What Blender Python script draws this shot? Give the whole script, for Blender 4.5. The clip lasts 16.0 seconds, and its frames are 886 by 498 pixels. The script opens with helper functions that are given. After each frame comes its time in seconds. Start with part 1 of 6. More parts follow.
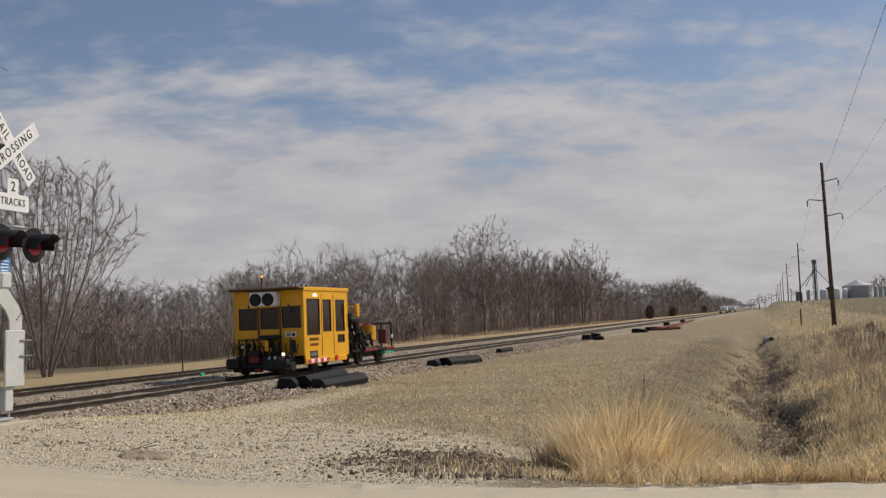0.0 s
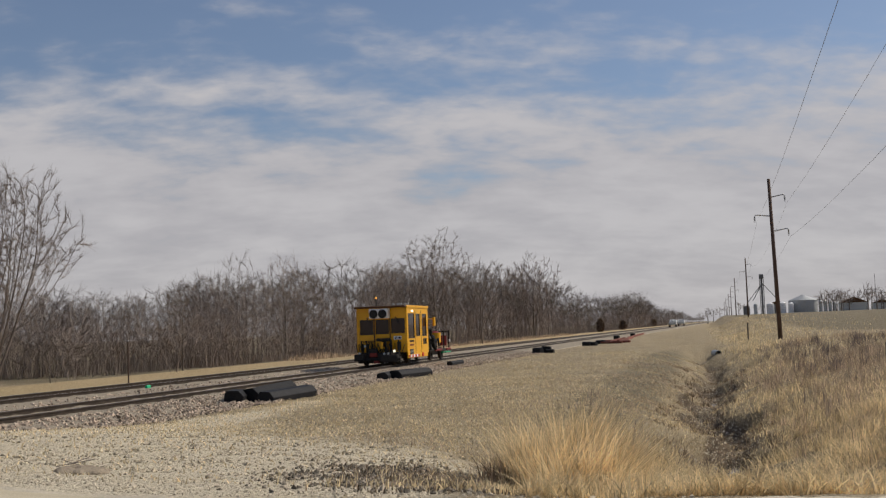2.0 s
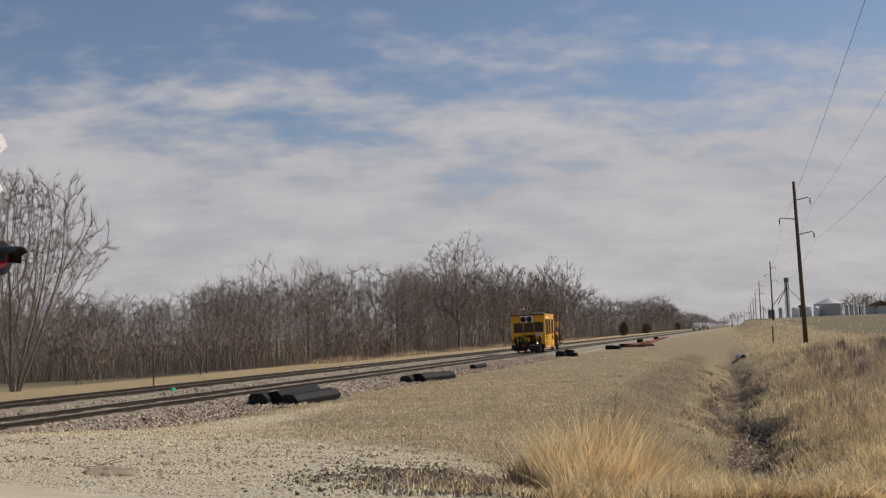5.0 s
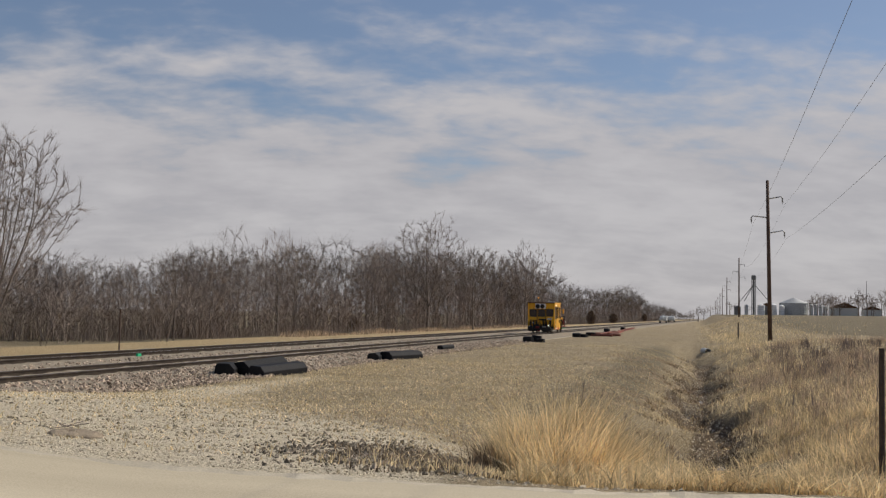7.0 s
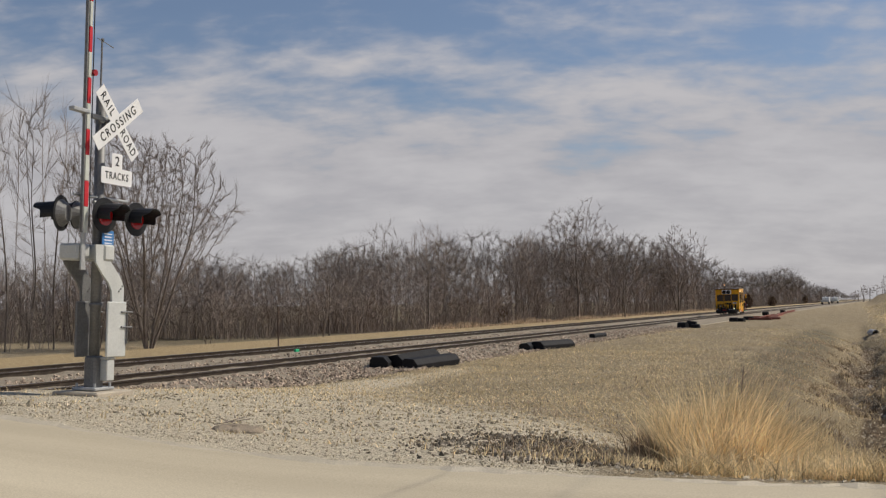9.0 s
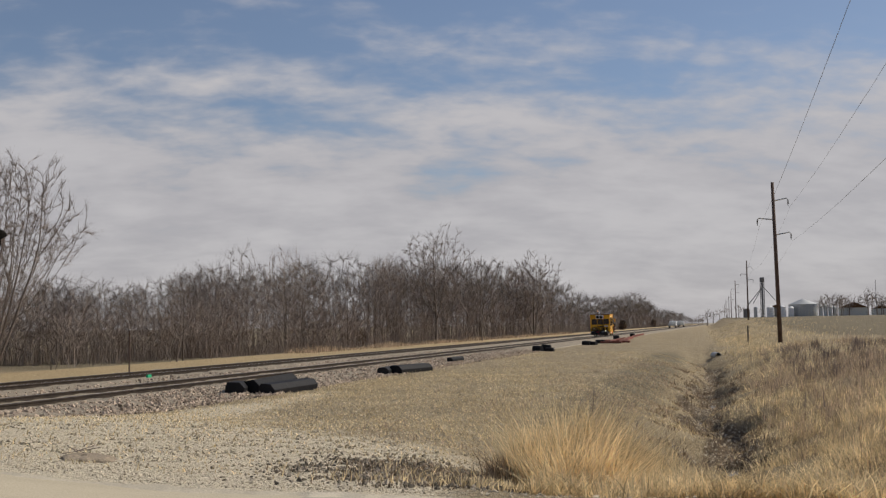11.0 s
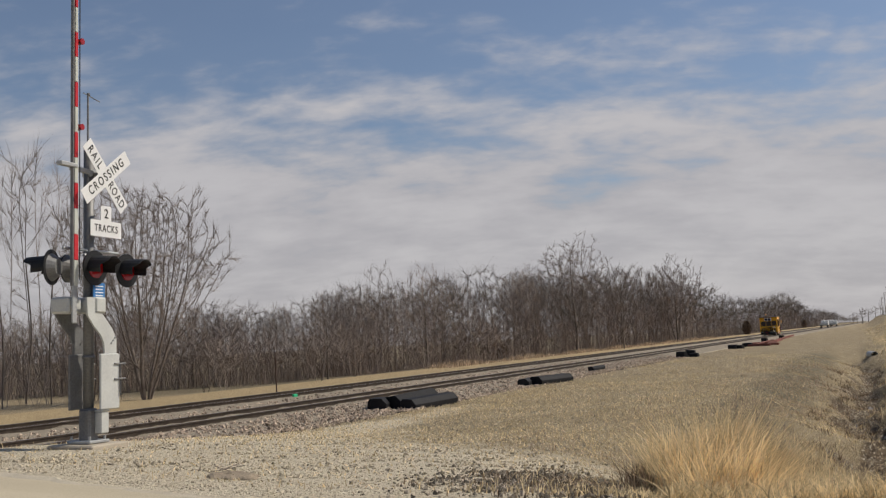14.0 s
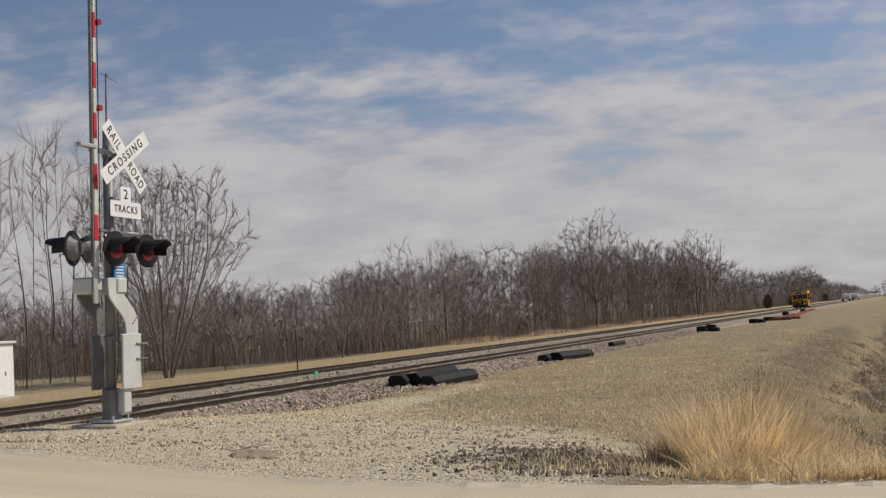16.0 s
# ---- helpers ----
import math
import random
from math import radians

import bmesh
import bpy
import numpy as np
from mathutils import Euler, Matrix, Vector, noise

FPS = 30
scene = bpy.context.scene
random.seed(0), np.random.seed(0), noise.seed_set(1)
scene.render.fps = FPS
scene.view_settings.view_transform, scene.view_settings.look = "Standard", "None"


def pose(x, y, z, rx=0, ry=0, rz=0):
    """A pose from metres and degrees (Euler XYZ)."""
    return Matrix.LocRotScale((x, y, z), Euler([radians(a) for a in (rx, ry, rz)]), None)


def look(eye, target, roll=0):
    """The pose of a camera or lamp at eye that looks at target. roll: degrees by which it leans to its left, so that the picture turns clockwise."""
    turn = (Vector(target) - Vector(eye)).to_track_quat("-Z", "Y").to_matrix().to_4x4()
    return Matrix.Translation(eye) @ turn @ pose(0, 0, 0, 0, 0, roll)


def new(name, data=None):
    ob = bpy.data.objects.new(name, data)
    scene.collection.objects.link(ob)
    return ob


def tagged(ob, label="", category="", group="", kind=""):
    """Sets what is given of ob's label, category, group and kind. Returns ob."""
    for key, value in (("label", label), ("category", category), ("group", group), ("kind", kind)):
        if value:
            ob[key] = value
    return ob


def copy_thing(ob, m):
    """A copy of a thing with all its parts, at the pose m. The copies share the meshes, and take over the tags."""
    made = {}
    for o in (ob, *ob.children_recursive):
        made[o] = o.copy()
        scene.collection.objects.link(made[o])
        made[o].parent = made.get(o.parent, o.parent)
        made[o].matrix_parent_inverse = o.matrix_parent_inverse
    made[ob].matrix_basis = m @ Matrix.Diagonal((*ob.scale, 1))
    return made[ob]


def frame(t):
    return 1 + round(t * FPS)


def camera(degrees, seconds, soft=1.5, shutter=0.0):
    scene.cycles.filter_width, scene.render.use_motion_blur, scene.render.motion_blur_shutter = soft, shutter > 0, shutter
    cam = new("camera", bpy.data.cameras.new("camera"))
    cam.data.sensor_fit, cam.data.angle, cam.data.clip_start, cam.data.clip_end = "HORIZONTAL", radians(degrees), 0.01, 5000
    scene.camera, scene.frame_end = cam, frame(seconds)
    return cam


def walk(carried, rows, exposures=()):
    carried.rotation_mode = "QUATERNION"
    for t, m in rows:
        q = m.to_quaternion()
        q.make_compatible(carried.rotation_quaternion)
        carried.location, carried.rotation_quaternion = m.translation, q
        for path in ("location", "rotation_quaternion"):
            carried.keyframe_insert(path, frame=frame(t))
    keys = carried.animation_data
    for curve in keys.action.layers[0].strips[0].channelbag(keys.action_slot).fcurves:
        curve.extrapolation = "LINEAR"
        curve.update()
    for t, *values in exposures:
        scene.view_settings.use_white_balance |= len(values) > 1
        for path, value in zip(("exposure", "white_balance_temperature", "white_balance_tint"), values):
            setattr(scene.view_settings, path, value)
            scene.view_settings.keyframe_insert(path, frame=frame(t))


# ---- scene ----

EYE = 2.2
cam = camera(46.0, 16.0, 1.3)
walk(cam, [
    (0.0, pose(-0.016, -0.077, EYE + 0.005, 93.82, 2.19, 16.38)),
    (0.5, pose(0.007, -0.037, EYE + 0.010, 94.08, 2.53, 15.26)),
    (1.0, pose(0.018, 0.023, EYE + 0.004, 94.27, 2.66, 14.31)),
    (1.5, pose(0.020, 0.035, EYE + 0.008, 94.44, 2.30, 13.74)),
    (2.0, pose(0.020, 0.025, EYE - 0.000, 94.41, 1.97, 13.75)),
    (2.5, pose(0.017, 0.031, EYE - 0.008, 94.37, 2.01, 14.11)),
    (3.0, pose(0.012, 0.004, EYE - 0.000, 94.42, 1.90, 14.41)),
    (3.5, pose(0.009, -0.018, EYE - 0.002, 94.52, 2.02, 14.94)),
    (4.0, pose(0.007, -0.012, EYE - 0.000, 94.71, 2.41, 14.70)),
    (6.5, pose(-0.014, -0.008, EYE + 0.001, 94.13, -0.19, 14.25)),
    (7.0, pose(-0.052, -0.034, EYE - 0.011, 93.55, -1.03, 13.24)),
    (7.5, pose(-0.048, -0.039, EYE - 0.016, 93.17, -1.18, 13.33)),
    (8.0, pose(-0.001, -0.058, EYE + 0.043, 92.60, -2.10, 17.40)),
    (8.5, pose(-0.009, 0.039, EYE + 0.003, 92.52, -0.97, 20.78)),
    (9.0, pose(-0.065, 0.057, EYE - 0.003, 92.98, 0.67, 21.46)),
    (9.5, pose(-0.080, 0.009, EYE + 0.011, 93.12, -0.34, 19.76)),
    (10.0, pose(-0.070, -0.066, EYE + 0.012, 93.56, 0.14, 16.33)),
    (12.5, pose(-0.007, -0.026, EYE - 0.016, 94.50, 0.82, 13.02)),
    (13.0, pose(-0.007, -0.027, EYE - 0.032, 94.53, 1.27, 14.56)),
    (13.5, pose(0.076, -0.082, EYE - 0.004, 94.90, 2.41, 18.78)),
    (14.0, pose(0.064, 0.016, EYE - 0.010, 95.10, 2.96, 21.42)),
    (14.5, pose(0.011, 0.109, EYE - 0.003, 94.90, 2.96, 22.10)),
    (15.0, pose(0.063, 0.023, EYE + 0.002, 94.54, 2.77, 21.20)),
    (15.5, pose(0.001, 0.059, EYE - 0.000, 94.05, 3.10, 21.62)),
    (16.0, pose(0.045, 0.052, EYE + 0.008, 93.87, 3.41, 22.50)),
])

# ---- sun and sky ----
SUN_TO = Vector((0.76, 0.62, 0.95)).normalized()
sun_data = bpy.data.lights.new("sun", "SUN")
sun_data.energy, sun_data.angle, sun_data.color = 3.85, radians(0.6), (1.0, 0.915, 0.79)
sun = new("sun", sun_data)
sun.matrix_world = look(SUN_TO * 50, (0, 0, 0))

world = bpy.data.worlds.new("sky")
scene.world = world
world.use_nodes = True


def sky_nodes():
    nt = world.node_tree
    nt.nodes.clear()
    N, L = nt.nodes.new, nt.links.new

    def calc(op, a, b=None, c=None, clamp=False):
        n = N("ShaderNodeMath")
        n.operation, n.use_clamp = op, clamp
        for i, v in enumerate((a, b, c)):
            if v is None:
                continue
            if isinstance(v, (int, float)):
                n.inputs[i].default_value = v
            else:
                L(v, n.inputs[i])
        return n.outputs[0]

    def ramp(v, lo, hi):
        n = N("ShaderNodeMapRange")
        n.interpolation_type = "SMOOTHSTEP"
        L(v, n.inputs["Value"])
        n.inputs["From Min"].default_value, n.inputs["From Max"].default_value = lo, hi
        return n.outputs["Result"]

    co = N("ShaderNodeTexCoord")
    turn = N("ShaderNodeVectorRotate")
    turn.rotation_type = "Z_AXIS"
    turn.inputs["Angle"].default_value = radians(-17)
    L(co.outputs["Generated"], turn.inputs["Vector"])
    sep = N("ShaderNodeSeparateXYZ")
    L(turn.outputs["Vector"], sep.inputs[0])
    z = calc("MAXIMUM", sep.outputs[2], 0.0)
    zz = calc("ADD", z, 0.30)
    comb = N("ShaderNodeCombineXYZ")
    L(calc("DIVIDE", sep.outputs[0], zz), comb.inputs[0])
    L(calc("DIVIDE", sep.outputs[1], zz), comb.inputs[1])

    def clouds(scale, detail, rough, off, stretch=(1, 1, 1)):
        mp = N("ShaderNodeMapping")
        mp.inputs["Location"].default_value = off
        mp.inputs["Scale"].default_value = stretch
        L(comb.outputs[0], mp.inputs["Vector"])
        n = N("ShaderNodeTexNoise")
        n.inputs["Scale"].default_value, n.inputs["Detail"].default_value, n.inputs["Roughness"].default_value = scale, detail, rough
        n.inputs["Distortion"].default_value = 0.25
        L(mp.outputs[0], n.inputs["Vector"])
        return n.outputs["Fac"]

    big = clouds(2.6, 3, 0.5, (3.9, 1.55, 0), (0.80, 1.0, 1))
    mid = clouds(7.5, 4, 0.5, (1.3, 4.1, 0), (0.70, 1.0, 1))
    fine = clouds(24.0, 5, 0.55, (7.0, 2.0, 0), (0.7, 1.1, 1))
    body = calc("ADD", calc("MULTIPLY_ADD", big, 0.45, calc("MULTIPLY", mid, 0.40)), calc("MULTIPLY", fine, 0.15))
    cover = calc("SUBTRACT", 1.0, ramp(z, 0.06, 0.33))
    mask = ramp(calc("ADD", body, calc("MULTIPLY_ADD", cover, 0.36, -0.172)), 0.36, 0.60)
    mask = calc("MULTIPLY_ADD", mask, 0.88, 0.06)
    sky = N("ShaderNodeTexSky")
    sky.sky_type, sky.sun_disc = "NISHITA", False
    sky.sun_elevation = math.asin(SUN_TO.z)
    sky.sun_rotation = math.atan2(SUN_TO.x, SUN_TO.y)
    sky.air_density, sky.dust_density, sky.ozone_density = 1.0, 0.6, 2.0
    dim = N("ShaderNodeMixRGB")
    dim.blend_type = "MULTIPLY"
    dim.inputs[0].default_value = 1.0
    L(sky.outputs[0], dim.inputs[1])
    dim.inputs[2].default_value = (0.076, 0.0755, 0.079, 1)
    # thin cloud, lighter at its crests and greyer in its folds
    shade = N("ShaderNodeMixRGB")
    L(ramp(body, 0.35, 0.65), shade.inputs[0])
    shade.inputs[1].default_value = (0.445, 0.43, 0.45, 1)
    shade.inputs[2].default_value = (0.565, 0.545, 0.555, 1)
    mix = N("ShaderNodeMixRGB")
    L(mask, mix.inputs[0])
    L(dim.outputs[0], mix.inputs[1])
    L(shade.outputs[0], mix.inputs[2])
    bg = N("ShaderNodeBackground")
    L(mix.outputs[0], bg.inputs["Color"])
    bg.inputs["Strength"].default_value = 1.0
    out = N("ShaderNodeOutputWorld")
    L(bg.outputs[0], out.inputs["Surface"])


sky_nodes()
scene.view_settings.exposure = -0.09


# ---- materials ----
def material(name, low, high, rough=0.8, metal=0.0, scale=6.0, fine=60.0, bump=0.3, depth=0.01, vary=0.0, spec=0.3, island=False, emit=0.0, along=1.0, thin=0.0):
    """Two tones mixed by a coarse and a fine noise, with relief."""
    m = bpy.data.materials.new(name)
    m.use_nodes = True
    nt = m.node_tree
    N, L = nt.nodes.new, nt.links.new
    b = nt.nodes["Principled BSDF"]
    co = N("ShaderNodeTexCoord")
    n1, n2 = N("ShaderNodeTexNoise"), N("ShaderNodeTexNoise")
    for n, s in ((n1, scale), (n2, fine)):
        n.inputs["Scale"].default_value, n.inputs["Detail"].default_value = s, 4
        if along != 1.0 and n is n1:
            mp = N("ShaderNodeMapping")
            mp.inputs["Scale"].default_value = (along, 2.2, 1)
            L(co.outputs["Object"], mp.inputs["Vector"])
            L(mp.outputs[0], n.inputs["Vector"])
        else:
            L(co.outputs["Object"], n.inputs["Vector"])
    add = N("ShaderNodeMath")
    add.operation = "ADD"
    L(n1.outputs["Fac"], add.inputs[0])
    L(n2.outputs["Fac"], add.inputs[1])
    rng = N("ShaderNodeMapRange")
    rng.inputs["From Min"].default_value, rng.inputs["From Max"].default_value = 0.7, 1.3
    L(add.outputs[0], rng.inputs["Value"])
    mix = N("ShaderNodeMixRGB")
    L(rng.outputs[0], mix.inputs[0])
    mix.inputs[1].default_value, mix.inputs[2].default_value = (*low, 1), (*high, 1)
    color = mix.outputs[0]
    if vary:
        if island:
            g = N("ShaderNodeNewGeometry")
            rnd = g.outputs["Random Per Island"]
        else:
            g = N("ShaderNodeObjectInfo")
            rnd = g.outputs["Random"]
        r = N("ShaderNodeMapRange")
        r.inputs["To Min"].default_value, r.inputs["To Max"].default_value = 1 - vary, 1 + vary
        L(rnd, r.inputs["Value"])
        mul = N("ShaderNodeMixRGB")
        mul.blend_type = "MULTIPLY"
        mul.inputs[0].default_value = 1
        L(color, mul.inputs[1])
        L(r.outputs[0], mul.inputs[2])
        color = mul.outputs[0]
    L(color, b.inputs["Base Color"])
    if bump:
        bp = N("ShaderNodeBump")
        bp.inputs["Strength"].default_value, bp.inputs["Distance"].default_value = bump, depth
        L(n2.outputs["Fac"], bp.inputs["Height"])
        L(bp.outputs[0], b.inputs["Normal"])
    b.inputs["Roughness"].default_value, b.inputs["Metallic"].default_value = rough, metal
    b.inputs["Specular IOR Level"].default_value = spec
    if emit:
        L(color, b.inputs["Emission Color"])
        b.inputs["Emission Strength"].default_value = emit
    if thin:
        # a thin blade lets part of the light through
        tr = N("ShaderNodeBsdfTranslucent")
        L(color, tr.inputs["Color"])
        both = N("ShaderNodeMixShader")
        both.inputs[0].default_value = thin
        L(b.outputs[0], both.inputs[1])
        L(tr.outputs[0], both.inputs[2])
        L(both.outputs[0], nt.nodes["Material Output"].inputs["Surface"])
    return m


M_BALLAST = material("ballast_bed", (0.20, 0.165, 0.12), (0.38, 0.325, 0.245), 0.95, 0, 3, 25, 1.0, 0.04)
M_STONE = material("ballast_stone", (0.33, 0.25, 0.185), (0.52, 0.425, 0.325), 0.9, 0, 2, 30, 0.3, 0.01, 0.5, island=True)
M_GRAVEL = material("gravel_stone", (0.47, 0.40, 0.285), (0.66, 0.58, 0.44), 0.9, 0, 2, 30, 0.3, 0.01, 0.32, island=True)
M_STONEDARK = material("dark_roadside_stone", (0.10, 0.083, 0.062), (0.34, 0.29, 0.22), 0.9, 0, 2, 30, 0.3, 0.01, 0.7, island=True)
M_WINDROW = material("pale_road_gravel", (0.50, 0.44, 0.33), (0.70, 0.62, 0.48), 0.95, 0, 2, 60, 0.6, 0.01)
M_RAIL = material("rusty_rail", (0.035, 0.027, 0.021), (0.085, 0.065, 0.05), 0.75, 0.3, 4, 40, 0.3, 0.004)
M_RAILTOP = material("worn_steel", (0.35, 0.33, 0.31), (0.5, 0.48, 0.46), 0.35, 0.9, 4, 60, 0.05, 0.002)
M_FILL = material("packed_dirt", (0.22, 0.175, 0.125), (0.40, 0.33, 0.24), 0.95, 0, 1.2, 30, 0.8, 0.02)
M_TIE = material("weathered_tie", (0.16, 0.135, 0.11), (0.30, 0.26, 0.215), 0.95, 0, 3, 50, 0.6, 0.01, 0.3)
M_ROAD = material("chip_seal_road", (0.42, 0.36, 0.255), (0.62, 0.545, 0.40), 0.92, 0, 0.45, 70, 0.5, 0.008, along=0.12)
M_BARK = material("grey_bark", (0.10, 0.082, 0.07), (0.23, 0.195, 0.165), 0.95, 0, 2, 20, 0.8, 0.03, 0.25)
M_TWIG = material("bare_twigs", (0.18, 0.147, 0.125), (0.33, 0.277, 0.237), 0.95, 0, 2, 20, 0.0, 0.01, 0.3)
M_BRUSH = material("brush_stems", (0.20, 0.158, 0.13), (0.34, 0.275, 0.23), 0.95, 0, 0.3, 6, 0.0, 0.01, 0.2, island=True)
M_CEDAR = material("cedar_needles", (0.10, 0.068, 0.047), (0.19, 0.135, 0.095), 0.9, 0, 2, 20, 0.0, 0.01, 0.4, island=True)
M_STRAW = material("dry_grass", (0.56, 0.435, 0.24), (0.93, 0.77, 0.49), 0.85, 0, 0.6, 4, 0.0, 0.01, 0.5, island=True, thin=0.4)
M_WEED = material("grey_dead_weeds", (0.36, 0.27, 0.185), (0.64, 0.50, 0.36), 0.9, 0, 0.5, 4, 0.0, 0.01, 0.6, island=True, thin=0.3)
# ditch sod, and the stems that carry painted shade under the tall clump
M_SOD_AND_SHADE = material("dark_sod_and_shade", (0.17, 0.125, 0.08), (0.42, 0.31, 0.20), 0.95, 0, 0.5, 4, 0.0, 0.01, 0.6, island=True)
M_BITS = material("mixed_gravel", (0.36, 0.305, 0.21), (0.60, 0.52, 0.38), 0.9, 0, 2, 30, 0.3, 0.01, 0.6, island=True)
M_RUBBER = material("black_rubber", (0.006, 0.006, 0.007), (0.017, 0.0165, 0.018), 0.7, 0, 3, 30, 0.4, 0.01, 0.2, spec=0.2)
M_WATER = material("muddy_water", (0.03, 0.03, 0.028), (0.06, 0.058, 0.05), 0.06, 0, 1, 6, 0.12, 0.01, spec=0.6)
M_POLE = material("creosoted_pole", (0.07, 0.045, 0.034), (0.15, 0.10, 0.075), 0.9, 0, 2, 30, 0.4, 0.01)
M_WIRE = material("aluminium_wire", (0.16, 0.16, 0.16), (0.25, 0.25, 0.25), 0.6, 0.3, 2, 30, 0)
M_ARMWHITE = material("weathered_white_stripe", (0.50, 0.52, 0.47), (0.62, 0.64, 0.58), 0.5, 0, 3, 40, 0.05, 0.002)
M_GALV = material("galvanised_steel", (0.33, 0.34, 0.34), (0.50, 0.51, 0.51), 0.55, 0.35, 3, 40, 0.1, 0.003)
M_GREYPAINT = material("pale_grey_paint", (0.48, 0.49, 0.47), (0.60, 0.61, 0.58), 0.55, 0.05, 3, 40, 0.1, 0.003)
M_MASTGREY = material("dark_aluminium_mast", (0.14, 0.14, 0.14), (0.24, 0.24, 0.235), 0.55, 0.4, 3, 40, 0.1, 0.003)
M_WHITE = material("white_sign_face", (0.74, 0.74, 0.73), (0.84, 0.84, 0.83), 0.45, 0, 4, 60, 0.02, 0.001)
M_BLACK = material("black_paint", (0.010, 0.010, 0.011), (0.025, 0.025, 0.026), 0.5, 0, 4, 60, 0.05, 0.002)
M_LETTER = material("black_letters", (0.012, 0.012, 0.012), (0.02, 0.02, 0.02), 0.6, 0, 4, 60, 0)
M_REDTAPE = material("red_reflective", (0.50, 0.02, 0.03), (0.62, 0.04, 0.05), 0.4, 0, 4, 60, 0.02, 0.001)
M_LENS = material("red_lens", (0.28, 0.01, 0.012), (0.42, 0.015, 0.02), 0.15, 0, 4, 60, 0.1, 0.003, spec=0.6)
M_BLUE = material("blue_sign_face", (0.04, 0.17, 0.42), (0.06, 0.21, 0.50), 0.45, 0, 4, 60, 0.02, 0.001)
M_CONC = material("concrete", (0.36, 0.31, 0.24), (0.50, 0.44, 0.35), 0.9, 0, 3, 40, 0.3, 0.004)
M_YELLOW = material("safety_yellow_paint", (0.68, 0.33, 0.006), (0.82, 0.42, 0.010), 0.42, 0, 2, 40, 0.04, 0.002, spec=0.4)
M_GLASS = material("tinted_glass", (0.018, 0.008, 0.006), (0.032, 0.016, 0.012), 0.1, 0, 2, 30, 0, spec=0.35)
M_MACH = material("greasy_machine_steel", (0.010, 0.0095, 0.009), (0.032, 0.030, 0.028), 0.55, 0.3, 6, 50, 0.2, 0.004)
M_MACHRED = material("machine_red_paint", (0.14, 0.018, 0.015), (0.24, 0.028, 0.022), 0.5, 0, 5, 50, 0.1, 0.002)
M_GREEN = material("green_paint", (0.02, 0.36, 0.16), (0.04, 0.50, 0.24), 0.7, 0, 5, 50, 0.1, 0.002)
M_ROOF = material("brown_roof_edge", (0.07, 0.035, 0.015), (0.12, 0.06, 0.025), 0.6, 0, 5, 50, 0.1, 0.002)
M_AMBER = material("amber_beacon", (0.8, 0.30, 0.03), (0.9, 0.38, 0.05), 0.3, 0, 5, 50, 0, emit=1.5)
M_LAMPGLOW = material("lit_work_lamp", (0.9, 0.85, 0.6), (1.0, 0.95, 0.75), 0.3, 0, 5, 50, 0, emit=1.2)
M_RUSTRED = material("rust_red_steel", (0.16, 0.055, 0.04), (0.28, 0.11, 0.08), 0.85, 0.1, 3, 30, 0.3, 0.004, 0.3)
M_FENCE = material("weathered_post", (0.05, 0.04, 0.032), (0.10, 0.08, 0.065), 0.95, 0, 3, 30, 0.4, 0.01)


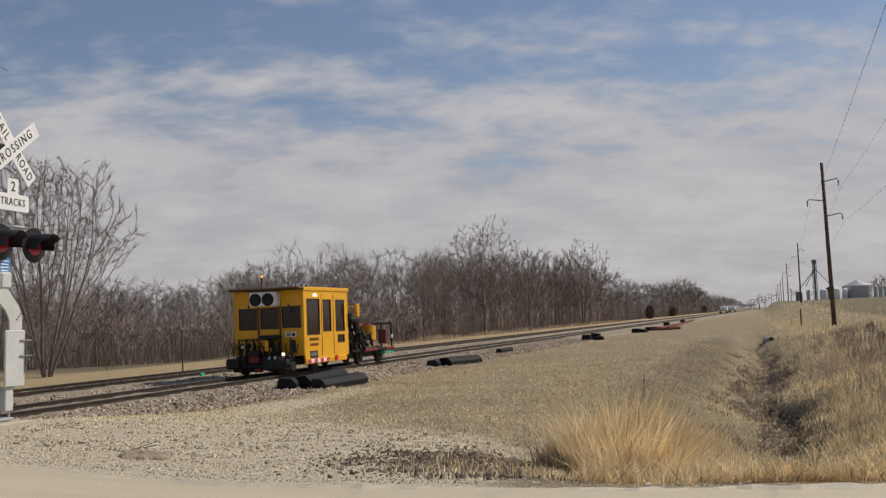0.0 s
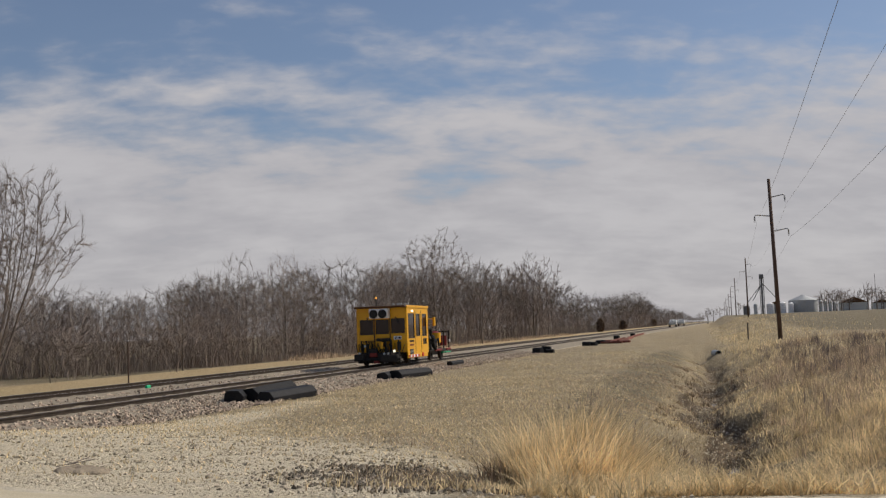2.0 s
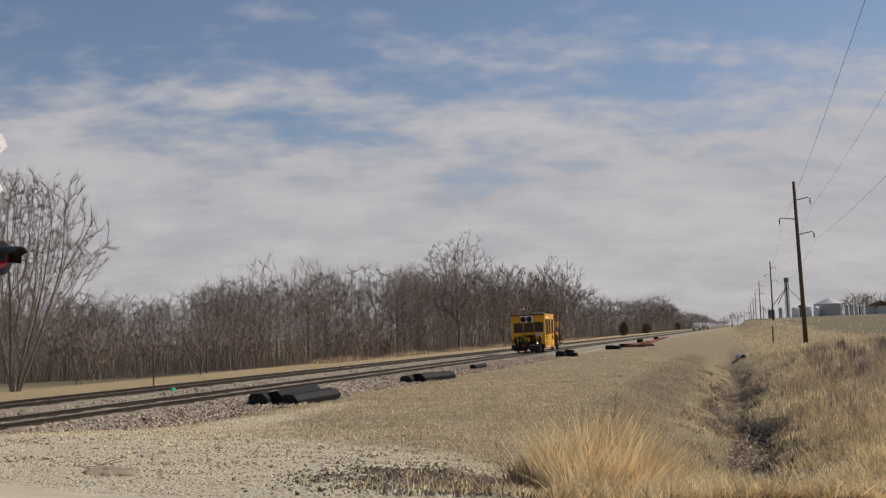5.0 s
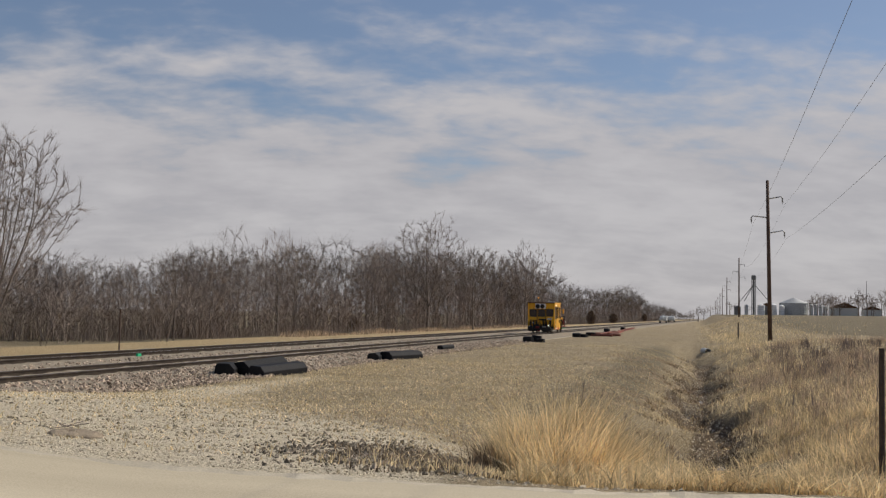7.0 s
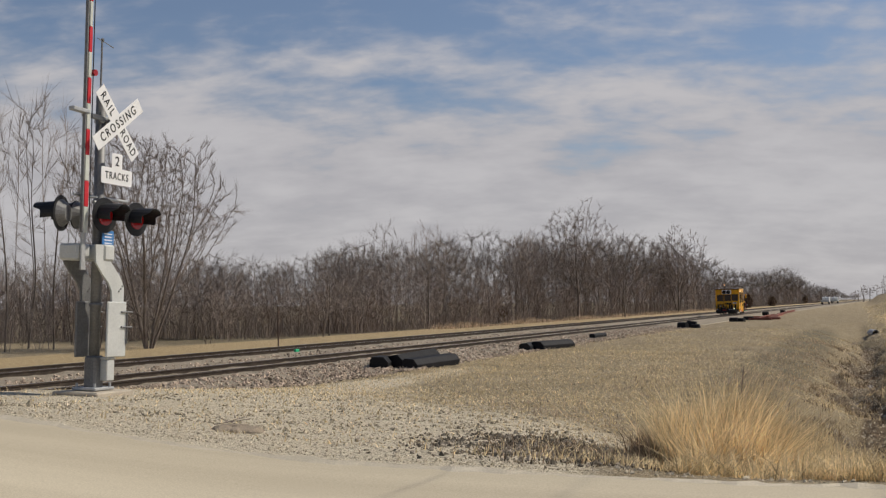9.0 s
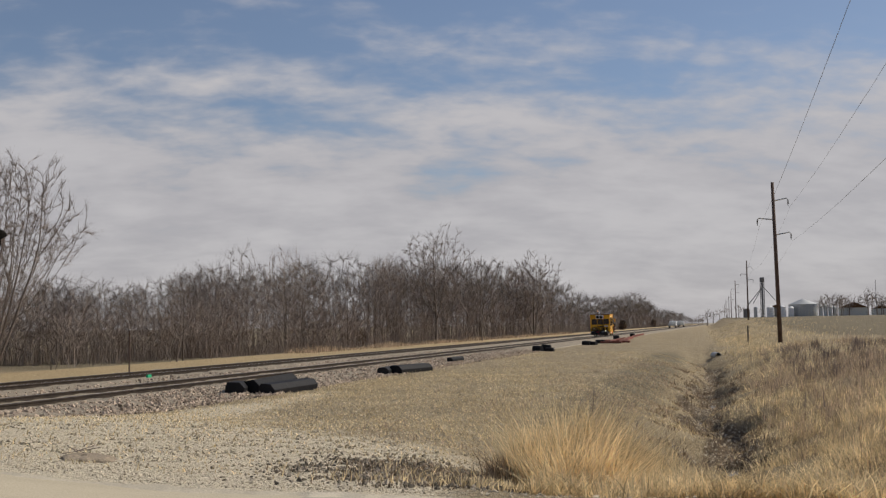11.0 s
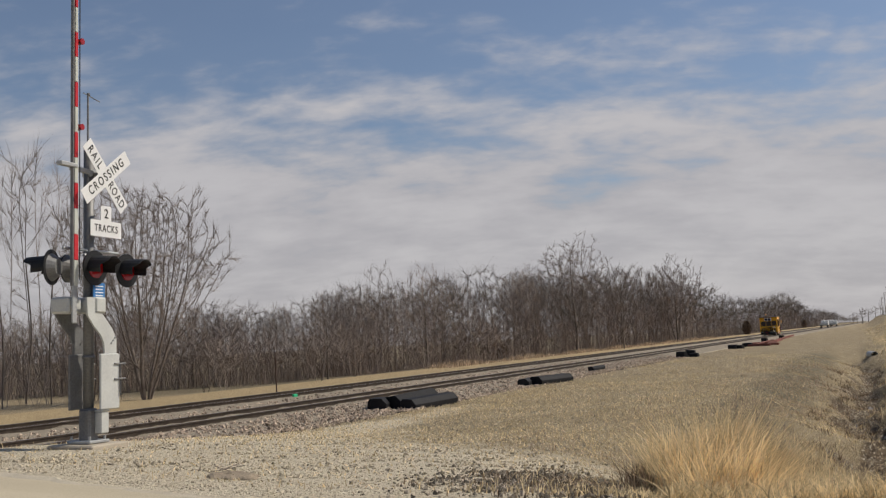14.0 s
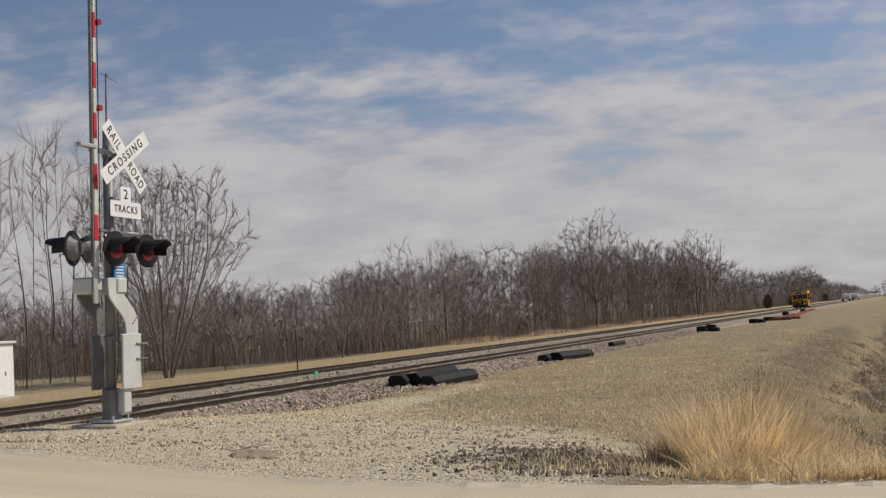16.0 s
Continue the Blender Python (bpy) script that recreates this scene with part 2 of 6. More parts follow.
def ground_material():
    """Dry turf, pale gravel, green tinge, and wet muddy earth with some painted shade, by what covers the ground."""
    m = bpy.data.materials.new("ground_cover")
    m.use_nodes = True
    nt = m.node_tree
    N, L = nt.nodes.new, nt.links.new
    b = nt.nodes["Principled BSDF"]
    co = N("ShaderNodeTexCoord")
    at = N("ShaderNodeAttribute")
    at.attribute_name = "cover"
    sep = N("ShaderNodeSeparateColor")
    L(at.outputs["Color"], sep.inputs[0])

    def noise_at(scale, detail=5):
        n = N("ShaderNodeTexNoise")
        n.inputs["Scale"].default_value, n.inputs["Detail"].default_value, n.inputs["Roughness"].default_value = scale, detail, 0.6
        L(co.outputs["Object"], n.inputs["Vector"])
        return n.outputs["Fac"]

    def blend(f, a, c):
        n = N("ShaderNodeMixRGB")
        L(f, n.inputs[0])
        for i, v in ((1, a), (2, c)):
            if isinstance(v, tuple):
                n.inputs[i].default_value = (*v, 1)
            else:
                L(v, n.inputs[i])
        return n.outputs[0]

    def ramp(v, lo, hi):
        n = N("ShaderNodeMapRange")
        L(v, n.inputs["Value"])
        n.inputs["From Min"].default_value, n.inputs["From Max"].default_value = lo, hi
        return n.outputs[0]

    def plus(a, c, k=1.0):
        n = N("ShaderNodeMath")
        n.operation = "MULTIPLY_ADD"
        L(c, n.inputs[0])
        n.inputs[1].default_value = k
        L(a, n.inputs[2])
        return n.outputs[0]

    def pebbles(scale):
        n = N("ShaderNodeTexVoronoi")
        n.inputs["Scale"].default_value = scale
        L(co.outputs["Object"], n.inputs["Vector"])
        sp = N("ShaderNodeSeparateColor")
        L(n.outputs["Color"], sp.inputs[0])
        return sp.outputs[0], sp.outputs[1], n.outputs["Distance"]

    coarse, mid, grain, pebble = noise_at(0.16), noise_at(0.6), noise_at(9.0), noise_at(38.0, 3)
    tone, pick, round1 = pebbles(27.0)
    tone2, pick2, round2 = pebbles(60.0)
    turf = blend(ramp(mid, 0.3, 0.7), (0.225, 0.168, 0.092), (0.40, 0.31, 0.175))
    turf = blend(ramp(coarse, 0.42, 0.62), turf, (0.225, 0.178, 0.112))
    turf = blend(ramp(grain, 0.40, 0.85), turf, (0.37, 0.295, 0.18))
    bits = blend(tone2, (0.16, 0.125, 0.08), (0.58, 0.49, 0.34))
    turf = blend(ramp(plus(pick2, mid, 0.8), 0.90, 1.05), turf, bits)
    straw = blend(ramp(grain, 0.35, 0.7), (0.33, 0.245, 0.135), (0.56, 0.44, 0.26))
    stone = blend(ramp(pebble, 0.25, 0.75), (0.46, 0.39, 0.275), (0.72, 0.635, 0.475))
    chips = blend(tone, (0.24, 0.20, 0.14), (0.72, 0.64, 0.49))
    stone = blend(ramp(plus(pick, mid, 0.9), 1.05, 1.25), stone, chips)
    stone = blend(ramp(mid, 0.45, 0.75), stone, (0.62, 0.545, 0.41))
    green = blend(ramp(grain, 0.3, 0.7), (0.135, 0.112, 0.07), (0.27, 0.225, 0.15))
    mud_and_shade = blend(ramp(grain, 0.3, 0.7), (0.065, 0.049, 0.034), (0.24, 0.18, 0.12))
    mud_and_shade = blend(ramp(pick, 0.82, 0.86), mud_and_shade, chips)

    def where(cover):
        return ramp(plus(plus(cover, mid, 0.55), grain, 0.35), 0.80, 1.10)

    col = blend(where(at.outputs["Alpha"]), turf, straw)
    col = blend(where(sep.outputs[1]), col, green)
    col = blend(where(sep.outputs[0]), col, stone)
    col = blend(where(sep.outputs[2]), col, mud_and_shade)
    L(col, b.inputs["Base Color"])
    bp = N("ShaderNodeBump")
    bp.inputs["Strength"].default_value, bp.inputs["Distance"].default_value = 1.0, 0.05
    L(plus(plus(plus(grain, pebble, 0.6), round1, -0.4), round2, -0.25), bp.inputs["Height"])
    L(bp.outputs[0], b.inputs["Normal"])
    b.inputs["Roughness"].default_value = 0.95
    b.inputs["Specular IOR Level"].default_value = 0.15
    return m


M_GROUND = ground_material()


# ---- mesh helpers ----
def link_mesh(name, bm, mat, parent=None, label="", smooth=False):
    me = bpy.data.meshes.new(name)
    bm.to_mesh(me)
    bm.free()
    for m in (mat if isinstance(mat, (list, tuple)) else (mat,)):
        me.materials.append(m)
    if smooth:
        me.polygons.foreach_set("use_smooth", [True] * len(me.polygons))
    ob = new(name, me)
    if parent:
        ob.parent = parent
    return tagged(ob, label)


def part(name, bm, mat, parent, label="", smooth=False):
    return link_mesh(name, bm, mat, parent, label, smooth)


def thing(name, m, label, category, group="", kind=""):
    ob = new(name)
    ob.empty_display_size = 0.3
    ob.matrix_world = m
    return tagged(ob, label, category, group, kind)


def from_arrays(name, verts, faces, mat, parent=None, smooth=False):
    me = bpy.data.meshes.new(name)
    me.from_pydata(verts, [], faces)
    for m in (mat if isinstance(mat, (list, tuple)) else (mat,)):
        me.materials.append(m)
    if smooth:
        me.polygons.foreach_set("use_smooth", [True] * len(me.polygons))
    ob = new(name, me)
    if parent:
        ob.parent = parent
    return ob


def box(bm, c, s, bev=0.0, rot=None):
    """A box of size s centred at c, with bevelled edges."""
    g = bmesh.ops.create_cube(bm, size=1)
    vs = g["verts"]
    bmesh.ops.scale(bm, vec=s, verts=vs)
    if bev:
        es = list({e for v in vs for e in v.link_edges})
        r = bmesh.ops.bevel(bm, geom=es, offset=bev, segments=1, affect="EDGES")
        vs = list({v for f in r["faces"] for v in f.verts} | {v for v in vs if v.is_valid})
    m = Matrix.Translation(c)
    if rot:
        m = m @ Euler([radians(a) for a in rot]).to_matrix().to_4x4()
    bmesh.ops.transform(bm, matrix=m, verts=vs)
    return vs


def rod(bm, a, b, r, r2=None, n=10, caps=True):
    a, b = Vector(a), Vector(b)
    d = b - a
    g = bmesh.ops.create_cone(bm, cap_ends=caps, segments=n, radius1=r, radius2=r if r2 is None else r2, depth=d.length)
    q = d.to_track_quat("Z", "Y").to_matrix().to_4x4()
    bmesh.ops.transform(bm, matrix=Matrix.Translation((a + b) / 2) @ q, verts=g["verts"])
    return g["verts"]


def prism(bm, outline, thick, m=None):
    """An outline in x, z pushed out along y by thick, centred."""
    lo = [bm.verts.new((x, -thick / 2, z)) for x, z in outline]
    hi = [bm.verts.new((x, thick / 2, z)) for x, z in outline]
    n = len(outline)
    bm.faces.new(lo)
    bm.faces.new(hi[::-1])
    for i in range(n):
        j = (i + 1) % n
        bm.faces.new((lo[j], lo[i], hi[i], hi[j]))
    vs = lo + hi
    if m:
        bmesh.ops.transform(bm, matrix=m, verts=vs)
    bmesh.ops.recalc_face_normals(bm, faces=list({f for v in vs for f in v.link_faces}))
    return vs


def ball(bm, c, r, s=(1, 1, 1), sub=2):
    g = bmesh.ops.create_icosphere(bm, subdivisions=sub, radius=r)
    bmesh.ops.transform(bm, matrix=Matrix.Translation(c) @ Matrix.Diagonal((*s, 1)), verts=g["verts"])
    return g["verts"]


# ---- ground ----
RAIL_Z = 0.5
NEAR_TRACK, FAR_TRACK = -16.35, -21.6


HEADING = 1.45
SLOPE = math.tan(radians(HEADING))


def shift(y):
    """How far the railway has swung to the right at y, since it runs a little askew to the y axis."""
    return SLOPE * (np.asarray(y, float) - 30)


def beside(x, y):
    """The place along the railway that lies in the same direction as (x, y), and its nearness."""
    k = (30 * SLOPE - x) / (SLOPE * y - x)
    return x * k, y * k, k


def ease(a, b, x):
    t = np.clip((x - a) / (b - a), 0, 1)
    return t * t * (3 - 2 * t)


def road_edge(x):
    return 8.35 + 0.02 * (np.maximum(x, -16) + 3) ** 2 * (x < -3) + 0.13 * np.maximum(x + 1, 0)


def ditch_x(y):
    return 0.55 + 0.35 * np.sin(y * 0.13) + 0.30 * np.sin(y * 0.47 + 0.8) - 0.006 * (y - 20)


def ground_z(x, y):
    x, y = np.asarray(x, float), np.asarray(y, float)
    far_y = np.maximum(y - 81, 0)
    xs = x - shift(y)
    base = 0.22 - 0.25 * ease(-24, -28, xs)
    right = ease(2.0, 9.0, x) * 0.72 + ease(1.5, 12, x) * (np.minimum(far_y, 140) * 0.0135 + np.clip(y - 221, 0, 500) * 0.0045)
    right = right + ease(8, 60, x) * 0.006 * np.minimum(np.maximum(x - 8, 0), 250) * ease(60, 200, y)
    right = right * ease(-10, 0, xs)
    z = base + right
    # ditch along the right of way
    on = ease(10.3, 14.0, y) * (1 - ease(70, 92, y))
    on = on * (1 + 0.09 * np.sin(y * 0.9) + 0.07 * np.sin(y * 2.3 + 1))
    z = z - 1.0 * on * np.exp(-((x - ditch_x(y)) / 2.1) ** 2)
    # the washed-out gully in its bed, with ragged sides
    c = ditch_x(y) + 0.22 * np.sin(y * 1.7 + 0.4) + 0.12 * np.sin(y * 4.1)
    wide = 0.62 + 0.22 * np.sin(y * 0.8 + 2) + 0.10 * np.sin(y * 3.3)
    z = z - 0.42 * on * (1 - ease(0.55, 1.0, np.abs(x - c) / (1.45 * wide)))
    # road embankment, higher towards the crossing
    road = 0.80 + 0.22 * ease(-4, -9.5, x) - 0.42 * ease(-11.5, -15, x) - 0.35 * ease(-26, -40, x)
    lean = 3.0 + 11.0 * ease(-0.8, -5.5, x) * (1 - ease(-12.5, -14.0, x))
    up = 1 - ease(0, 1, (y - road_edge(x)) / lean)
    return z * (1 - up) + np.maximum(road, z) * up


def spaced(near, far, fine, n):
    a = np.arange(near[0], near[1] + fine, fine)
    g = np.geomspace(fine, far, n)
    lo, hi = near[0] - np.cumsum(g) * 1, near[1] + np.cumsum(g)
    return np.concatenate([lo[::-1], a, hi])


def build_ground():
    xs, ys = spaced((-34, 16), 420, 0.28, 40), spaced((4, 60), 420, 0.28, 44)
    X, Y = np.meshgrid(xs, ys)
    rng = np.random.default_rng(3)
    Z = ground_z(X, Y)
    near = np.exp(-((np.hypot(X, Y - 20)) / 60) ** 2)
    offroad = ease(0, 1.5, Y - road_edge(X))
    Z = Z + rng.normal(0, 0.011, X.shape) * near * (0.2 + 0.8 * offroad)
    nx, ny = len(xs), len(ys)
    verts = np.stack([X.ravel(), Y.ravel(), Z.ravel()], 1)
    i = np.arange(nx * ny).reshape(ny, nx)
    faces = np.stack([i[:-1, :-1].ravel(), i[:-1, 1:].ravel(), i[1:, 1:].ravel(), i[1:, :-1].ravel()], 1)
    ob = from_arrays("ground", verts.tolist(), faces.tolist(), M_GROUND, smooth=True)
    x, y = X.ravel(), Y.ravel()
    d = y - road_edge(x)
    xs = x - shift(y)
    lane = np.exp(-((x + 8.6 - 0.02 * (y - 20)) / 3.2) ** 2)
    apron = (1 - ease(1.5, 9 - 0.55 * np.clip(x, -14, 0), d)) * (1 - ease(-3.5, -1.5, x)) * (1 - ease(-15, -24, x) * 0.4)
    gravel = apron + 0.30 * lane * (1 - ease(25, 80, y)) + 0.35 * (1 - ease(0.2, 1.2, d))
    gravel = gravel + 0.75 * np.exp(-((x + 11.2) / 1.0) ** 2) * (1 - ease(20, 36, y))
    gravel = np.maximum(gravel, ease(-12.4, -13.2, xs) * ease(-27, -25.5, xs))
    gravel = gravel * ease(-31, -27, xs)
    green = 0.80 * np.exp(-((x + 2.9 - 0.012 * y) / 1.5) ** 2) * ease(14, 22, y) * (1 - ease(70, 95, y)) + 0.85 * ease(6, 13, x) * ease(80, 96, y) + 0.4 * ease(3, 5, x) * ease(40, 46, y) * (1 - ease(60, 66, y))
    green = green + 0.9 * ease(-35, -37, xs) * ease(40, 60, y)
    # dark stony shoulder, with the shade of its slope and stubble in the colour
    shoulder = 0.60 * np.exp(-(np.abs(x + 2.7) / 1.0) ** 3 - (np.abs(d - 2.2) / 1.3) ** 3)
    gully = np.abs(x - ditch_x(y) - 0.22 * np.sin(y * 1.7 + 0.4) - 0.12 * np.sin(y * 4.1))
    rag = 0.85 + 0.30 * np.sin(y * 0.8 + 2) + 0.22 * np.sin(y * 2.9 + x * 2)
    mud_and_shade = shoulder + 0.95 * (1 - ease(0.5, 1.35, gully / rag)) * ease(10.8, 12, y) * (1 - ease(70, 85, y))
    straw = np.maximum(0.9 * ease(-26.5, -28, xs) * ease(-37, -35, xs), 0.42 * ease(0.6, 2.2, x) * (1 - 0.6 * ease(80, 100, y) * ease(6, 13, x)))
    col = np.stack([np.clip(gravel, 0, 1), np.clip(green, 0, 1), np.clip(mud_and_shade, 0, 1), np.clip(straw, 0, 1)], 1)
    layer = ob.data.attributes.new("cover", "FLOAT_COLOR", "POINT")
    layer.data.foreach_set("color", col.ravel())
    return tagged(ob, "dry grass and gravel ground beside the railway", "ground", kind="structure")


build_ground()


def build_road():
    xs = np.concatenate([np.linspace(-90, -16, 30), np.linspace(-15, 20, 71), np.linspace(22, 200, 30)])
    verts, faces = [], []
    rows = 9
    for x in xs:
        for j in range(rows):
            k = j / (rows - 1)
            y = (1 - k) * -6.0 + k * (road_edge(x) - 0.02)
            z = float(ground_z(x, y)) + 0.012 + 0.05 * (1 - (2 * k - 1) ** 2)
            verts.append((x, y, z))
    for i in range(len(xs) - 1):
        for j in range(rows - 1):
            a = i * rows + j
            faces.append((a, a + rows, a + rows + 1, a + 1))
    ob = from_arrays("road", verts, faces, M_ROAD, smooth=True)
    return tagged(ob, "pale gravel chip road leading over the crossing", "road", kind="structure")


road = build_road()


def road_ridge():
    """A low broken ridge of pale gravel thrown up along the road edge."""
    rng = np.random.default_rng(2)
    v, f = [], []
    xs = np.arange(-14, 7, 0.12)
    for x in xs:
        k = max(0.0, 0.55 + 0.5 * math.sin(x * 1.3 + 0.6) + 0.4 * math.sin(x * 3.7) + rng.normal(0, 0.25))
        y, w = float(road_edge(x)) - 0.10 + rng.normal(0, 0.02), 0.03 + 0.055 * k
        z = float(ground_z(x, y)) + 0.014
        v += [(x, y - w, z), (x, y, z + 0.008 + 0.020 * k), (x, y + w, z)]
    for i in range(len(xs) - 1):
        a = 3 * i
        f += [(a, a + 3, a + 4, a + 1), (a + 1, a + 4, a + 5, a + 2)]
    tagged(from_arrays("edge_ridge", v, f, M_WINDROW, road), "broken ridge of pale gravel")


road_ridge()


# ---- railway ----
def extrude_y(profile, ys, zs=None):
    """A closed outline in x, z carried along y."""
    n = len(profile)
    verts = [(x, y, z) for y in ys for x, z in profile]
    faces = [(i * n + j, i * n + (j + 1) % n, (i + 1) * n + (j + 1) % n, (i + 1) * n + j)
             for i in range(len(ys) - 1) for j in range(n)]
    faces += [tuple(range(n))[::-1], tuple(range((len(ys) - 1) * n, len(ys) * n))]
    return verts, faces


def build_ballast():
    xs = [-27.2, -25.0, -24.3, -23.2, -21.6, -20.0, -19.4, -18.9, -18.4, -17.7, -16.3, -14.9, -14.2, -13.6, -12.9, -12.2]
    zs = [-0.10, 0.22, 0.35, 0.37, 0.375, 0.37, 0.32, 0.28, 0.33, 0.37, 0.375, 0.37, 0.34, 0.26, 0.20, 0.10]
    ys = np.concatenate([np.arange(-60, 8, 4), np.arange(8, 70, 0.35), np.arange(70, 200, 3), np.arange(200, 1400, 30)])
    rng = np.random.default_rng(8)
    verts, faces = [], []
    n = len(xs)
    for y in ys:
        for x, z in zip(xs, zs):
            k = 1 if 8 < y < 90 else 0.3
            verts.append((x + float(shift(y)) + rng.normal(0, 0.04) * k, y, z + rng.normal(0, 0.018) * k))
    for i in range(len(ys) - 1):
        for j in range(n - 1):
            a = i * n + j
            faces.append((a, a + 1, a + n + 1, a + n))
    ob = from_arrays("ballast", verts, faces, M_BALLAST, smooth=True)
    return tagged(ob, "grey and pinkish crushed stone ballast under the tracks", "ballast", kind="structure")


build_ballast()


def track_fill():
    """Fine tan dirt that fills the near track between its rails by the crossing."""
    xs, ys = np.linspace(-0.67, 0.67, 8), np.arange(2, 46, 0.3)
    rng = np.random.default_rng(61)
    v, f = [], []
    for j, y in enumerate(ys):
        for i, x in enumerate(xs):
            edge = 0.05 * (abs(x) > 0.6)
            v.append((NEAR_TRACK + float(shift(y)) + x, y, RAIL_Z - 0.125 - edge - 0.06 * float(ease(28, 46, y)) + rng.normal(0, 0.008)))
    n = len(xs)
    for j in range(len(ys) - 1):
        for i in range(n - 1):
            a = j * n + i
            f.append((a, a + 1, a + n + 1, a + n))
    tagged(from_arrays("track_fill", v, f, M_FILL, smooth=True), "tan dirt packed between the rails", "dirt", kind="structure")


track_fill()


def scatter_stones(name, pts, sizes, mat, label, seed):
    rng = np.random.default_rng(seed)
    octa = np.array([(1, 0, 0), (-1, 0, 0), (0, 1, 0), (0, -1, 0), (0, 0, 1), (0, 0, -1)], float)
    tri = [(0, 2, 4), (2, 1, 4), (1, 3, 4), (3, 0, 4), (2, 0, 5), (1, 2, 5), (3, 1, 5), (0, 3, 5)]
    verts, faces = [], []
    for k, (p, s) in enumerate(zip(pts, sizes)):
        q = Euler(rng.uniform(0, 6.28, 3)).to_matrix()
        m = np.array(q) @ np.diag(s * rng.uniform(0.55, 1.25, 3))
        v = (octa * rng.uniform(0.75, 1.2, (6, 1))) @ m.T + p
        verts += v.tolist()
        faces += [(a + 6 * k, b + 6 * k, c + 6 * k) for a, b, c in tri]
    ob = from_arrays(name, verts, faces, mat)
    return tagged(ob, label, "stones", kind="stuff")


def ballast_stones():
    rng = np.random.default_rng(12)
    n = 15000
    y = 9 + (rng.random(n) ** 1.6) * 70
    x = np.where(rng.random(n) < 0.72, rng.uniform(-15.3, -12.2, n), rng.uniform(-19.9, -17.4, n))
    z = np.interp(x, [-19.9, -18.9, -17.7, -14.9, -14.2, -13.6, -12.9, -12.2], [0.35, 0.27, 0.35, 0.35, 0.33, 0.26, 0.20, 0.12])
    keep = (y > 17.5 + rng.normal(0, 1.2, n)) | (x < -17)
    x, y, z, n = x[keep], y[keep], z[keep], int(keep.sum())
    x = x + shift(y)
    z = np.maximum(z, ground_z(x, y)) + rng.uniform(-0.01, 0.03, n)
    scatter_stones("ballast_stones", np.stack([x, y, z], 1), rng.uniform(0.03, 0.075, n), M_STONE, "loose pinkish and grey crushed ballast stones", 5)


def gravel_stones():
    rng = np.random.default_rng(14)
    n = 26000
    x = rng.uniform(-13, 0.0, n)
    y = road_edge(x) + 0.25 + (rng.random(n) ** 1.7) * 22
    keep = rng.random(n) < np.clip(1.2 - ease(-4.0, 0.5, x) * 0.85 - ease(10, 22, y - 8) * 0.8, 0.05, 1)
    keep &= x > -10.0 + rng.normal(0, 0.5, n)
    keep &= ~((np.abs(x + 2.75) < 1.0) & (np.abs(y - road_edge(x) - 2.1) < 1.3) & (rng.random(n) < 0.85))
    x, y = x[keep], y[keep]
    z = ground_z(x, y) + rng.uniform(-0.012, 0.004, len(x))
    scatter_stones("gravel_stones", np.stack([x, y, z], 1), 0.007 + 0.020 * rng.random(len(x)) ** 3, M_GRAVEL, "loose pale limestone gravel by the road", 6)


RAIL_PROFILE = [(-0.07, 0), (0.07, 0), (0.07, 0.012), (0.012, 0.03), (0.012, 0.125), (0.036, 0.135), (0.036, 0.165), (0.028, 0.172),
                (-0.028, 0.172), (-0.036, 0.165), (-0.036, 0.135), (-0.012, 0.125), (-0.012, 0.03), (-0.07, 0.012)]


def build_track(cx, label):
    t = thing("railway_track", pose(cx - 30 * SLOPE, 0, RAIL_Z - 0.172, 0, 0, -HEADING), label, "railway track", "pair of tracks", "structure")
    ys = [-60, 0, 60, 140, 300, 700, 1400]
    for side in (-0.7535, 0.7535):
        v, f = extrude_y([(x + side, z) for x, z in RAIL_PROFILE], ys)
        r = from_arrays("rail", v, f, (M_RAIL, M_RAILTOP), t)
        n = len(RAIL_PROFILE)
        for i, p in enumerate(r.data.polygons):
            if i < (len(ys) - 1) * n and i % n in (7,):
                p.material_index = 1
    bm = bmesh.new()
    box(bm, (0, 0, 0), (2.55, 0.23, 0.18), 0.012)
    first = part("tie", bm, M_TIE, t)
    rng = random.Random(4)
    for i in range(150):
        o = first if i == 0 else new("tie", first.data)
        o.parent = t
        o.matrix_basis = pose(rng.uniform(-0.03, 0.03), 8 + i * 0.5, -0.082, 0, 0, rng.uniform(-1, 1))
    v, f = [], []
    for i in range(400):
        y, b = 83 + i * 0.55, len(v)
        v += [(-1.27, y, 0.006), (1.27, y, 0.006), (1.27, y + 0.23, 0.006), (-1.27, y + 0.23, 0.006)]
        v += [(-1.27, y, -0.15), (1.27, y, -0.15), (1.27, y + 0.23, -0.15), (-1.27, y + 0.23, -0.15)]
        f += [(b, b + 1, b + 2, b + 3), (b, b + 4, b + 5, b + 1), (b + 1, b + 5, b + 6, b + 2), (b + 3, b + 2, b + 6, b + 7)]
    tagged(from_arrays("tie_row", v, f, M_TIE, t), kind="stuff")
    return t


build_track(NEAR_TRACK, "main railway track with rusty rails and wooden ties")
build_track(FAR_TRACK, "second railway track with dark rusty rails")


